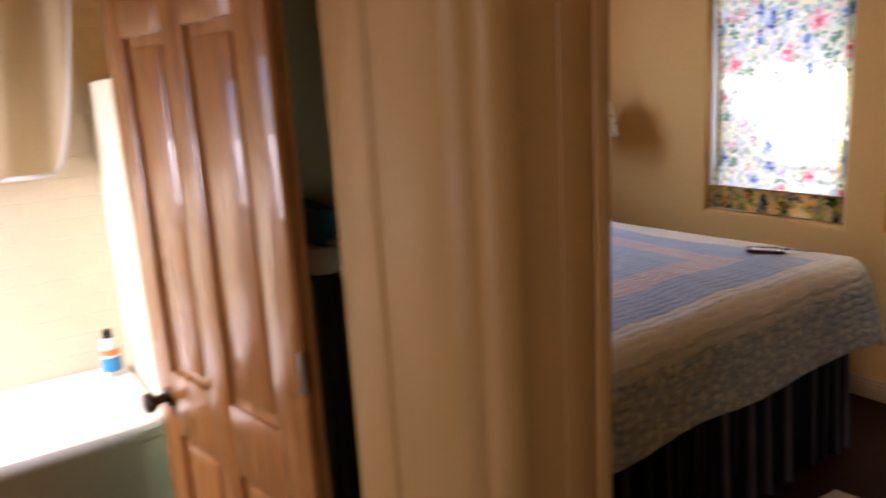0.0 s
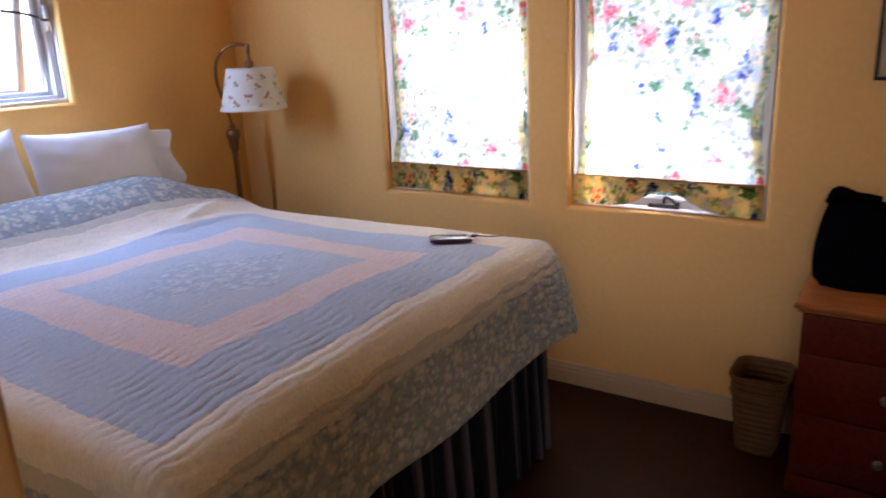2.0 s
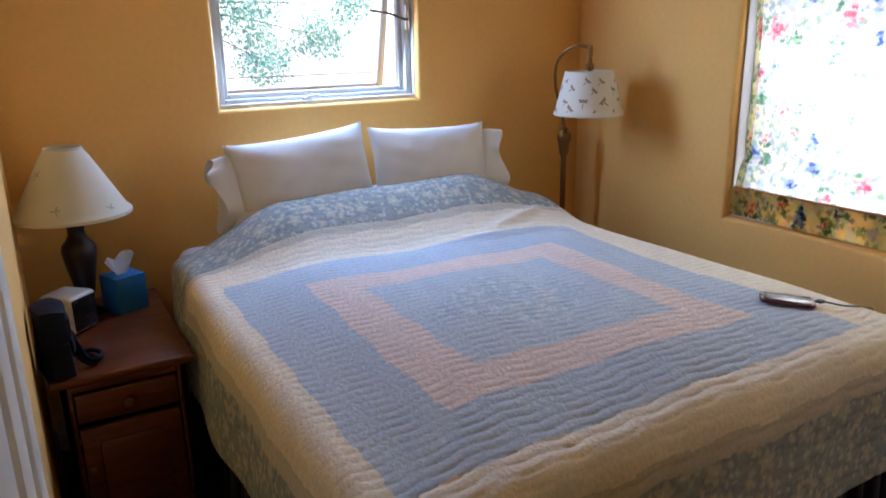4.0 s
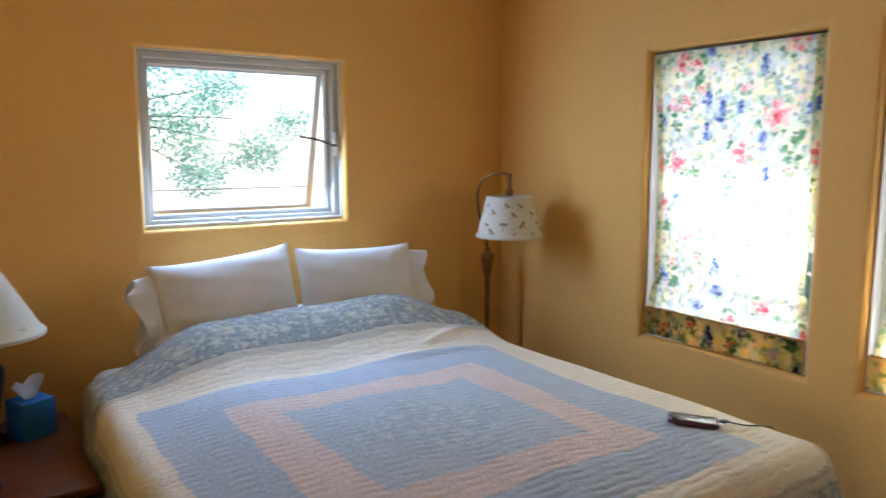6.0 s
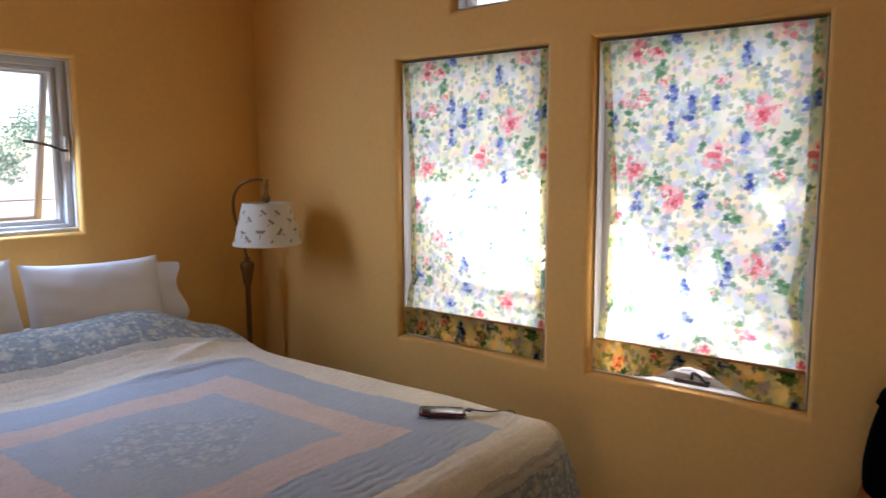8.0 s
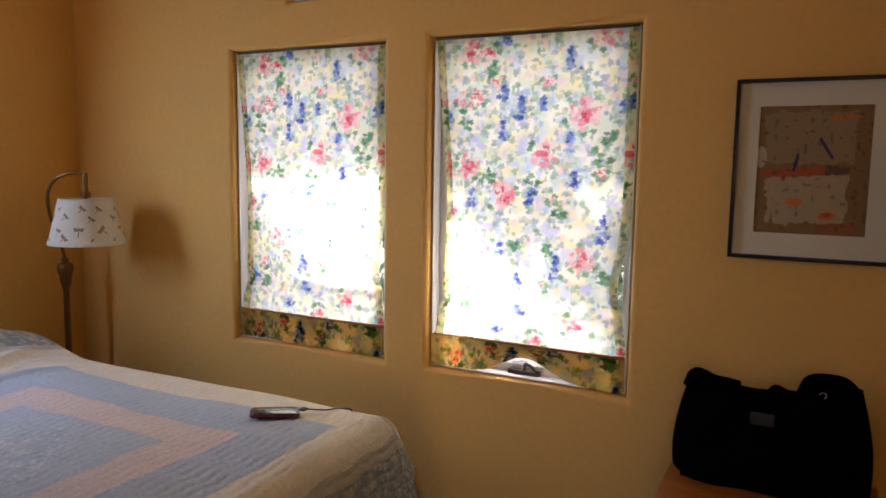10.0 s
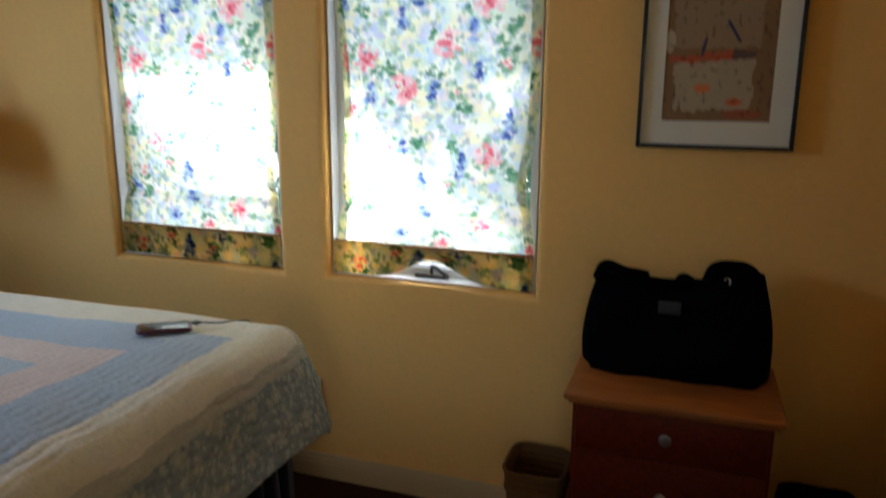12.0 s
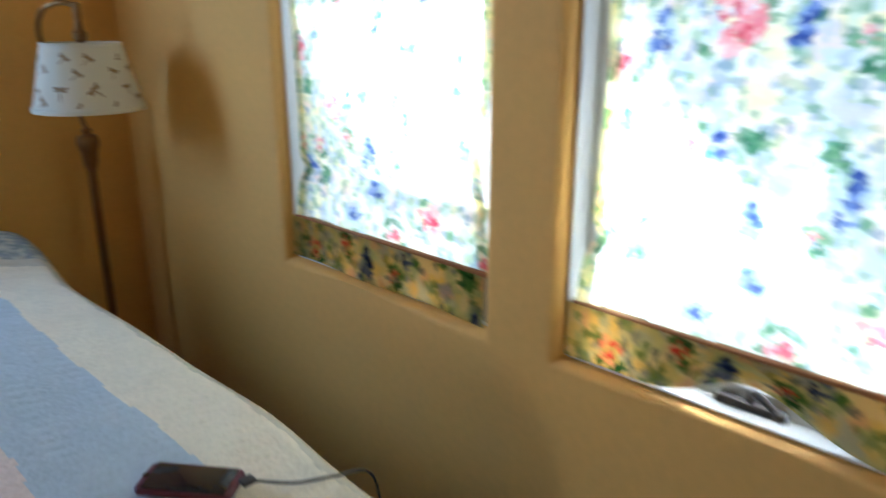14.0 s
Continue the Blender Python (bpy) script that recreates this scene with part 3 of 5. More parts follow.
def shade_blind(name, y_right, label, lift, left_gap, right_gap):
    """A printed roman shade on the east windows: u runs from the north edge to the south edge, v upward from the hem."""
    top, hem, bottom = 1.968, 0.905, 0.795
    th = thing(name, pose(4.035, y_right, 0), label, "window shade", "printed window shades")
    wdt = SW + 0.014

    def body(u, v):
        z = hem + v * (top - hem)
        sl = left_gap * np.exp(-((v - 0.45) / 0.35) ** 2) + 0.010 * np.exp(-((v - 0.13) / 0.03) ** 2)
        sr = right_gap * np.exp(-((v - 0.22) / 0.12) ** 2)
        y = wdt * (1 - u) - sl * (1 - u) ** 3 * 1.0 + sr * u ** 3
        x = 0.012 * np.sin(v * 9 + u * 3) * (1 - v) + 0.006 * np.sin(u * 14 + v * 4) * (1 - v)
        x = x + 0.012 * (np.exp(-((v - 0.13) / 0.02) ** 2))
        return x, y, z

    sheet("fabric", body, NU, NV, M_BLIND, th, lambda u, v: PRINT, label="translucent floral cotton")

    for side, uu in (("north", 0.0), ("south", 0.955)):
        def side_hem(u, v, uu=uu):
            x, y, z = body(uu + 0.045 * u, v)
            return x - 0.004, y, z

        # side hem print is darkened for the light that doubled cloth holds back
        k0 = 20 if uu == 0 else 120
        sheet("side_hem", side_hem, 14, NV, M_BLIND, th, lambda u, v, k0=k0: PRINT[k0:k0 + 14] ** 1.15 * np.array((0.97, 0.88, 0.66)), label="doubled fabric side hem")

    def flap(u, v):
        rise = lift * np.exp(-((u - 0.52) / 0.16) ** 2) * (1 - v)
        z = bottom + v * (hem + 0.004 - bottom) + rise - 0.006 * u
        y = wdt * (1 - u)
        x = -0.012 + 0.006 * np.sin(u * 11) * (1 - v) - 0.02 * lift * 10 * np.exp(-((u - 0.52) / 0.2) ** 2) * (1 - v)
        return x, y, z

    def dimmed_flap_print(u, v):
        # the flap's weaker backlight is put into its print colour
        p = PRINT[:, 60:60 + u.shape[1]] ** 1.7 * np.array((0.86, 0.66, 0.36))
        return p

    sheet("hem_flap", flap, NU, 30, M_BLIND, th, dimmed_flap_print, label="doubled yellow floral hem, dimmed in colour")

    def flap_back(u, v):
        x, y, z = flap(u, v)
        return x + 0.020, y, z + 0.004

    # lining colour darkened to cut the sun coming through the flap
    sheet("hem_lining", flap_back, NU // 2, 12, M_BLIND, th, lambda u, v: np.ones(u.shape + (3,)) * np.array((0.25, 0.19, 0.11)), label="cotton hem lining, darkened to hold back sunlight")
    part("hem_rod", box(-0.008, 0.004, hem - 0.006, 0.004, wdt - 0.004, hem + 0.006, 0.003), mat("shade_rod_pocket", (0.30, 0.12, 0.04), 0.8), th, "brown rod pocket seam")
    part("head_rail", box(-0.006, 0.0, top, 0.022, wdt, top + 0.006, 0.002), M_IRON, th, "dark head rail")
    return th


def casement(name, o, label, crank, bar=0.035):
    y0, z0, y1, z1 = o
    th = thing(name, pose(0, 0, 0), label, "window", kind="structure")

    def ring(a0, b0, a1, b1, w, d0, d1):
        bm = box(d0, a0, b0, d1, a0 + w, b1, 0.004)
        box(d0, a1 - w, b0, d1, a1, b1, 0.004, bm=bm)
        box(d0, a0 + w, b0, d1, a1 - w, b0 + w, 0.004, bm=bm)
        box(d0, a0 + w, b1 - w, d1, a1 - w, b1, 0.004, bm=bm)
        return bm

    part("window_frame", ring(y0 + 0.002, z0 + 0.002, y1 - 0.002, z1 - 0.002, bar, 4.085, 4.155), M_SILLW, th)
    part("jamb_liner", ring(y0 + 0.001, z0 + 0.001, y1 - 0.001, z1 - 0.001, 0.006, 4.031, 4.084), M_SILLW, th)
    g = part("pane", box(4.125, y0 + bar + 0.002, z0 + bar + 0.002, 4.129, y1 - bar - 0.002, z1 - bar - 0.002), M_GLASS, th, smooth=False)
    g.visible_shadow = False
    if crank:
        yc = y0 + 0.37
        bm = box(4.060, yc - 0.06, z0 + 0.003, 4.084, yc + 0.06, z0 + 0.022, 0.005)
        tube(curve_points([(4.07, yc, z0 + 0.022), (4.05, yc - 0.01, z0 + 0.05), (4.035, yc - 0.035, z0 + 0.05), (4.03, yc - 0.06, z0 + 0.035)], 5), 0.006, bm=bm)
        lathe([(0.002, -0.010), (0.010, -0.006), (0.011, 0.006), (0.002, 0.010)], 12, bm, (4.03, yc - 0.065, z0 + 0.034))
        part("crank", bm, M_IRON, th, "dark window crank")
    return th


casement("window_2", E1, "white casement window behind a floral shade", False)
casement("window_3", E2, "white casement window with crank behind a floral shade", True)
casement("window_4", TRANSOM, "small high transom window near the ceiling", False, 0.014)
shade_blind("window_shade", E1[0] + 0.006, "floral cotton roman shade drawn over a window", 0.0, 0.046, 0.020)
shade_blind("window_shade", E2[0] + 0.006, "floral cotton roman shade with rumpled lifted hem", 0.078, 0.052, 0.034)


# ---- bed ----
BX0, BX1, BY0, BY1, BTOP = 1.960, 3.472, 1.967, 3.97, 0.788
bed = thing("bed", pose((BX0 + BX1) / 2, (BY0 + BY1) / 2, 0), "queen bed on a base with dark bed skirt", "bed")
inv = Matrix.Translation((-(BX0 + BX1) / 2, -(BY0 + BY1) / 2, 0))


def bedpart(name, bm, m, label=""):
    bmesh.ops.transform(bm, matrix=inv, verts=bm.verts)
    return part(name, bm, m, bed, label)


bedpart("mattress", box(BX0 + 0.005, BY0 + 0.05, 0.50, BX1 - 0.06, BY1, 0.752, 0.06, 4), M_LINEN, "white mattress")
bedpart("box_base", box(BX0 + 0.02, BY0 + 0.02, 0.12, BX1 - 0.02, BY1, 0.50, 0.01), M_SKIRT)
for lx in (BX0 + 0.08, BX1 - 0.12):
    for ly in (BY0 + 0.08, BY1 - 0.12):
        bedpart("leg", box(lx, ly, 0, lx + 0.05, ly + 0.05, 0.12, 0.004), M_DARKPL)


def skirt_run(name, p, q, seed):
    """A gathered skirt that hangs from p to q."""
    p, q = Vector(p), Vector(q)
    d = (q - p).normalized()
    nrm = Vector((d.y, -d.x, 0))
    L = (q - p).length
    rng = np.random.RandomState(seed)
    ph = rng.rand(4) * 6.28

    def fn(u, v):
        s = u * L
        amp = 0.004 + 0.016 * (1 - v)
        wob = np.sin(s * 58 + ph[0] + 2.6 * np.sin(s * 5.3 + ph[1]) + 1.7 * np.sin(s * 13.7 + ph[2])) + 0.5 * np.sin(s * 140 + ph[2])
        off = amp * wob + 0.012 * (1 - v)
        return (p.x + d.x * s + nrm.x * off - (BX0 + BX1) / 2, p.y + d.y * s + nrm.y * off - (BY0 + BY1) / 2, 0.012 + v * 0.52)

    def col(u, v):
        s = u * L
        # paler fold crests painted into the colour, as light catches the gathers
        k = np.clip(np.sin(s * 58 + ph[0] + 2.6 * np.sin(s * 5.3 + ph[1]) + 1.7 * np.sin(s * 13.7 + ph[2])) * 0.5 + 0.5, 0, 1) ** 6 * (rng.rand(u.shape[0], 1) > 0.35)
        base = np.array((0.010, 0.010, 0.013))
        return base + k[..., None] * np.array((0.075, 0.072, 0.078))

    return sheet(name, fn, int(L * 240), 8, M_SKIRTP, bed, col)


M_SKIRTP = mat("gathered_skirt_cloth", (1, 1, 1), 0.9, vary=0.25, scale=6, fine=120, bump=0.2, attr="print", stretch=(6, 6, 1), spec=0.05)
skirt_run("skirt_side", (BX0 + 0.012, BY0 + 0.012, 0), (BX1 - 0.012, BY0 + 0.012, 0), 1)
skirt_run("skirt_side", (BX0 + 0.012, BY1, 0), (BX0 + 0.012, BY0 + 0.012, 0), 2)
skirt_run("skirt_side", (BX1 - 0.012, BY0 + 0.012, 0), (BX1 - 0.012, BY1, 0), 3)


# quilt: a flat patchwork, draped over the mattress with hanging sides
QC = (2.665, 2.655)
HANG_S, HANG_W, HANG_E = 0.37, 0.40, 0.35
QY1 = 3.80


def smooth_step(a, b, x):
    t = np.clip((x - a) / (b - a), 0, 1)
    return t * t * (3 - 2 * t)


def quilt_flat(u, v):
    fx = (BX0 - HANG_W) + u * (BX1 - BX0 + HANG_W + HANG_E)
    fy = (BY0 - HANG_S) + v * (QY1 - BY0 + HANG_S)
    return fx, fy


def quilt_shape(u, v):
    fx, fy = quilt_flat(u, v)
    ex_w, ex_e = np.maximum(BX0 - fx, 0), np.maximum(fx - BX1, 0)
    ex, ey = ex_w + ex_e, np.maximum(BY0 - fy, 0)
    sx = np.where(ex_w > 0, -1.0, np.where(ex_e > 0, 1.0, 0.0))
    p = 5.0
    L = (ex ** p + ey ** p) ** (1 / p)
    th = np.arctan2(ey, np.maximum(ex, 1e-9))
    th = np.where((ex == 0) & (ey > 0), math.pi / 2, np.where(ey == 0, 0.0, th))
    r = 0.060
    arc = r * math.pi / 2
    a = np.clip(L / r, 0, math.pi / 2)
    out = np.where(L < arc, r * np.sin(a), r + (L - arc) * 0.09)
    drop = np.where(L < arc, r * (1 - np.cos(a)), r + (L - arc) * 0.985)
    corner = np.sin(2 * th) * np.clip(L / 0.3, 0, 1.3)
    wave = 0.010 * np.sin(fx * 9 + 1.3) * (ey > 0) * np.clip(ey / 0.3, 0, 1) + 0.010 * np.sin(fy * 11) * (ex > 0) * np.clip(ex / 0.3, 0, 1)
    west = ex_e <= 0
    out = out + wave + west * corner * (0.012 + 0.014 * np.sin(th * 6 + 0.5))
    cx, cy = np.clip(fx, BX0 + 0.0, BX1), np.maximum(fy, BY0)
    x = cx + sx * out * np.cos(th)
    y = cy - out * np.sin(th) * (ey > 0)
    # the free corner flares out in one crisp fold, with the side falling back behind it
    s2 = np.clip(np.sin(2 * th), 0, 1) * (~west)
    fore = th > math.pi / 4
    flare = drop * np.where(fore, 0.17 * s2 ** 1.2, 0.17 * s2 ** 0.55 + 0.12 * np.sin(4 * np.clip(th, 0, math.pi / 4)) * s2)
    az = np.where(fore, -0.18, -0.18 + 0.95 * np.cos(2 * th))
    x = x + flare * np.cos(az)
    y = y + flare * np.sin(az)
    rise = 0.15 * smooth_step(3.30, 3.68, fy) - 0.03 * smooth_step(3.70, 3.80, fy)
    rise = rise * (1 - 0.55 * smooth_step(BX1 - 0.30, BX1 + 0.05, fx)) * (1 - 0.85 * smooth_step(BX0 + 0.38, BX0 - 0.03, fx))
    top = BTOP + 0.012 + rise - 0.032 * smooth_step(2.05, 2.75, fy) * smooth_step(BX1 - 0.42, BX1, fx) - 0.026 * smooth_step(BX0 + 0.35, BX0, fx)
    top = top + 0.006 * np.sin(fx * 5 + fy * 3) + 0.004 * np.sin(fx * 13 - fy * 7)
    ridge = 0.016 * np.exp(-(((fy - 3.28) + 0.10 * (fx - 3.0)) / 0.03) ** 2) * smooth_step(2.75, 3.05, fx) * (1 - smooth_step(3.2, 3.4, fx))
    ridge = ridge + 0.012 * np.exp(-(((fy - 3.40) - 0.35 * (fx - 3.2)) / 0.025) ** 2) * smooth_step(2.9, 3.2, fx) * (1 - smooth_step(3.3, 3.45, fx))
    z = top - drop + ridge
    y = y - 0.13 * smooth_step(BX0 + 0.55, BX0 - 0.03, fx) * smooth_step(3.15, 3.80, fy)
    # the foot's free corner is pulled in at the top and slopes outward
    slack = 1 - np.clip(drop / 0.32, 0, 1)
    x = x - 0.045 * smooth_step(2.45, 2.0, fy) * smooth_step(BX1 - 0.35, BX1, fx) * slack
    y = y + 0.030 * smooth_step(BX1 - 0.40, BX1, fx) * smooth_step(2.25, 1.97, fy) * slack
    # stitched channels
    q = np.sin(math.pi * (fy + 0.0040 * np.sin(fx * 57 + 1.5 * np.sin(fy * 4)) + 0.0030 * np.sin(fx * 23 + fy * 9)) / 0.032)
    puff = (0.0026 + 0.0020 * smooth_step(2.30, 1.95, fy)) * (np.sqrt(np.abs(q)) - 0.6) * (0.8 + 0.35 * np.sin(fx * 57 + 1.2) + 0.25 * np.sin(fx * 19 - fy * 31))
    z = z + puff * (drop < r)
    x = x + np.where(drop >= r, sx * puff * np.cos(th), 0)
    y = y - np.where(drop >= r, puff * np.sin(th), 0)
    return x - (BX0 + BX1) / 2, y - (BY0 + BY1) / 2, z


def paint_quilt_flowers(w, h, nu, nv, seed):
    """Small grey, slate and cream sprigs for the quilt's border and centre."""
    rng = np.random.RandomState(seed)
    img = np.ones((nu, nv, 3)) * np.array((0.36, 0.38, 0.37))
    du, dv = w / (nu - 1), h / (nv - 1)
    kinds = [((0.30, 0.35, 0.36), 0.010, 900), ((0.36, 0.42, 0.35), 0.010, 700), ((0.64, 0.62, 0.54), 0.009, 1000), ((0.68, 0.58, 0.42), 0.012, 350), ((0.24, 0.29, 0.33), 0.007, 800), ((0.68, 0.66, 0.58), 0.007, 800)]
    for color, r, n in kinds:
        for _ in range(int(n * w * h)):
            cx, cy, rx, ry = rng.rand() * w, rng.rand() * h, r * (0.6 + 0.9 * rng.rand()), r * (0.6 + 0.9 * rng.rand())
            i0, i1, j0, j1 = max(int((cx - rx) / du), 0), int((cx + rx) / du) + 2, max(int((cy - ry) / dv), 0), int((cy + ry) / dv) + 2
            i, j = np.meshgrid(np.arange(i0, min(i1, nu)), np.arange(j0, min(j1, nv)), indexing="ij")
            if i.size:
                m = np.clip(1.4 * (1 - np.hypot((i * du - cx) / rx, (j * dv - cy) / ry)), 0, 0.85)[..., None]
                img[i, j] = img[i, j] * (1 - m) + np.array(color) * m
    # rosettes in rows among the sprigs
    gi, gj = np.meshgrid(np.arange(nu) * du, np.arange(nv) * dv, indexing="ij")
    for a in range(int(w / 0.135)):
        for b in range(int(h / 0.135)):
            cx, cy = (a + 0.5 + 0.25 * (b % 2) + rng.uniform(-0.1, 0.1)) * 0.135, (b + 0.5 + rng.uniform(-0.12, 0.12)) * 0.135
            i0, i1, j0, j1 = max(int((cx - 0.05) / du), 0), int((cx + 0.05) / du) + 2, max(int((cy - 0.05) / dv), 0), int((cy + 0.05) / dv) + 2
            px, py = gi[i0:i1, j0:j1] - cx, gj[i0:i1, j0:j1] - cy
            rad, ang = np.hypot(px, py), np.arctan2(py, px) + rng.uniform(0, 6)
            petal = 0.026 * (1 + 0.22 * np.cos(5 * ang))
            for lim, color, amount in ((petal * 1.55, (0.25, 0.29, 0.27), 0.45), (petal, (0.66, 0.62, 0.52), 0.62), (petal * 0.62, (0.52, 0.50, 0.43), 0.5), (petal * 0.34, (0.72, 0.66, 0.50), 0.9)):
                m = (np.clip((lim - rad) / 0.006, 0, 1) * amount)[..., None]
                img[i0:i1, j0:j1] = img[i0:i1, j0:j1] * (1 - m) + np.array(color) * m
    return img


QNU, QNV = 400, 540
FLORAL = paint_quilt_flowers(2.2, 2.2, QNU, QNV, 4)


def quilt_print(u, v):
    fx, fy = quilt_flat(u, v)
    dx, dy = np.abs(fx - QC[0]), np.abs(fy - QC[1])
    wob = 0.004 * np.sin(fx * 31) + 0.004 * np.sin(fy * 27)
    d = np.maximum(dx, dy * 1.06) + wob
    dia = dx * 0.85 + dy
    grey, pink, blue, cream = (0.53, 0.58, 0.61), (0.76, 0.62, 0.545), (0.49, 0.545, 0.60), (0.80, 0.71, 0.56)
    band = np.full(u.shape, 6)
    for k, lim in ((5, 0.875), (4, 0.83), (3, 0.675), (2, 0.468), (1, 0.325)):
        band[d < lim] = k
    band[dia < 0.235] = 0
    speck = 1 - 0.07 * (np.random.RandomState(9).rand(*u.shape) > 0.7)[..., None]
    plain = [np.ones(u.shape + (3,)) * np.array(c) * 0.96 * speck for c in (grey, pink, blue, cream, (0.58, 0.53, 0.43))]
    return [0.55 * np.minimum(FLORAL * np.array((1.10, 1.18, 1.32)), 0.85) + 0.45 * np.array(grey)] + plain + [FLORAL * 0.82], band


quilt = thing("quilt", pose((BX0 + BX1) / 2, (BY0 + BY1) / 2, 0), "pale patchwork quilt with concentric bands on the bed", "quilt")
qu, qv = np.meshgrid(np.linspace(0, 1, QNU), np.linspace(0, 1, QNV), indexing="ij")
q_co = np.stack(quilt_shape(qu, qv), -1).reshape(-1, 3)
q_col, q_band = quilt_print(qu, qv)
q_idx = np.arange(QNU * QNV).reshape(QNU, QNV)
q_faces = np.stack([q_idx[:-1, :-1], q_idx[1:, :-1], q_idx[1:, 1:], q_idx[:-1, 1:]], -1).reshape(-1, 4)
q_face_band = q_band[:-1, :-1].reshape(-1)
for k, (nm, lab) in enumerate((("centre_patch", "grey floral diamond patch"), ("inner_band", "pale grey-blue patch"), ("pink_band", "pale pink patchwork band"), ("blue_band", "grey-blue patchwork band"), ("cream_band", "cream patchwork band"), ("grey_band", "narrow darker cream band"), ("floral_border", "grey-green floral border"))):
    fsel = q_faces[q_face_band == k]
    used, where = np.unique(fsel, return_inverse=True)
    me = bpy.data.meshes.new(nm)
    me.from_pydata(q_co[used].tolist(), [], where.reshape(-1, 4).tolist())
    me.materials.append(M_QUILT)
    rgba = np.ones((len(used), 4), np.float32)
    rgba[:, :3] = q_col[k].reshape(-1, 3)[used]
    me.color_attributes.new("print", "FLOAT_COLOR", "POINT").data.foreach_set("color", rgba.ravel())
    me.polygons.foreach_set("use_smooth", [True] * len(me.polygons))
    o = new(nm, me)
    o.parent = quilt
    o["label"] = lab
    if nm == "floral_border":
        so = o.modifiers.new("thickness", "SOLIDIFY")
        so.thickness, so.offset = 0.010, -1


# pillows
def pillow(name, center, w, h, d, lean, turn, seed, label, open_side=0, tip=0):
    th = thing(name, Matrix.Translation(center), label, "pillow", "bed pillows")
    rng = np.random.RandomState(seed)
    ph = rng.rand(6) * 6.28

    def shell(sign):
        def fn(u, v):
            a, b = u * 2 - 1, v * 2 - 1
            ra, rb = np.abs(a), np.abs(b)
            t = np.clip((1 - ra ** 2.6) * (1 - rb ** 2.4), 0, 1) ** 0.55
            x = a * w / 2 * (1 - 0.06 * (1 - rb ** 2) * ra ** 4)
            z = b * h / 2 * (1 - 0.06 * (1 - ra ** 2) * rb ** 4) + 0.006 * ra ** 6 * np.sign(b)
            wr = 0.004 * np.sin(a * 5 + b * 3 + ph[0]) + 0.002 * np.sin(a * 13 - b * 9 + ph[1]) + 0.004 * np.sin(b * 15 + a * 5 + ph[2]) * ra
            return x, sign * (t * d / 2 + wr * t), z
        return fn

    m = pose(0, 0, 0, lean, 0, turn) @ pose(0, 0, 0, 0, tip, 0)
    for nm, sign in (("front", -1), ("back", 1)):
        o = sheet("pillow_" + nm, shell(sign), 48, 32, M_LINEN, th)
        o.matrix_local = m
    if open_side:
        def hemfn(u, v):
            ang = u * 2 * math.pi
            L = 0.088 * v
            rip = 1 + 0.30 * np.sin(ang * 3 + ph[3]) * v + 0.24 * np.sin(ang * 7 + ph[4]) * v
            x = open_side * (w / 2 * 0.93 + L)
            y = np.sin(ang) * (0.018 + 0.020 * v) * rip
            z = np.cos(ang) * h / 2 * (0.86 - 0.10 * v) + 0.012 * np.sin(ang * 5 + ph[5]) * v
            return x + 0 * y + 0.020 * np.sin(ang * 4 + ph[3]) * v, y, z
        o = sheet("pillowcase_hem", hemfn, 64, 10, M_LINEN, th, label="open wrinkled pillowcase end")
        o.matrix_local = m
    return th


pillow("pillow", (2.468, 3.80, 0.972), 0.58, 0.40, 0.17, -14, 1, 1, "white pillow leaning on the wall, open case end", -1, -5)
pillow("pillow", (3.035, 3.80, 0.968), 0.56, 0.39, 0.16, -14, -1, 2, "white pillow leaning on the wall beside another", 1, 1.5)
pillow("pillow", (2.43, 3.76, 0.862), 0.58, 0.34, 0.13, -80, 0, 3, "white pillow lying flat under another")
pillow("pillow", (3.04, 3.76, 0.865), 0.60, 0.36, 0.13, -80, 0, 4, "white pillow lying flat under another")


# phone on the quilt, with its charging cable
def rounded_slab(hx, hy, z0, z1, r, edge):
    """A slab with rounded corners and softened rims."""
    bm = bmesh.new()
    rings = []
    for z, inset in ((z0, edge), (z0 + edge, 0.0), (z1 - edge, 0.0), (z1, edge)):
        ring = []
        for qx, qy, a0 in ((1, 1, 0), (-1, 1, 90), (-1, -1, 180), (1, -1, 270)):
            for k in range(6):
                a = radians(a0 + k * 18)
                ring.append(bm.verts.new((qx * (hx - r) + (r - inset) * math.cos(a), qy * (hy - r) + (r - inset) * math.sin(a), z)))
        rings.append(ring)
    for p, q in zip(rings, rings[1:]):
        for k in range(len(p)):
            bm.faces.new((p[k], p[(k + 1) % len(p)], q[(k + 1) % len(p)], q[k]))
    bm.faces.new(rings[0][::-1])
    bm.faces.new(rings[-1])
    return bm


phone = thing("phone", pose(3.292, 2.238, 0.801, 0, 2.0, -51), "smartphone in a maroon case lying on the quilt", "phone")
part("case", rounded_slab(0.071, 0.036, 0.0, 0.010, 0.014, 0.003), M_CASE, phone, "maroon case")
part("screen", box(-0.060, -0.030, 0.0095, 0.060, 0.030, 0.0115, 0.0005), M_SCREEN, phone, "glossy screen with bright reflections")
part("home_button", lathe([(0.005, 0.0115), (0.005, 0.0122), (0.003, 0.0124)], 14, None, (-0.0655, 0, -0.0015)), M_DARKPL, phone)
cable = thing("charging_cable", pose(0, 0, 0), "thin dark charging cable crossing the quilt edge", "cable")
part("plug", box(3.337, 2.168, 0.806, 3.357, 2.186, 0.814, 0.002), M_DCABLE, cable)
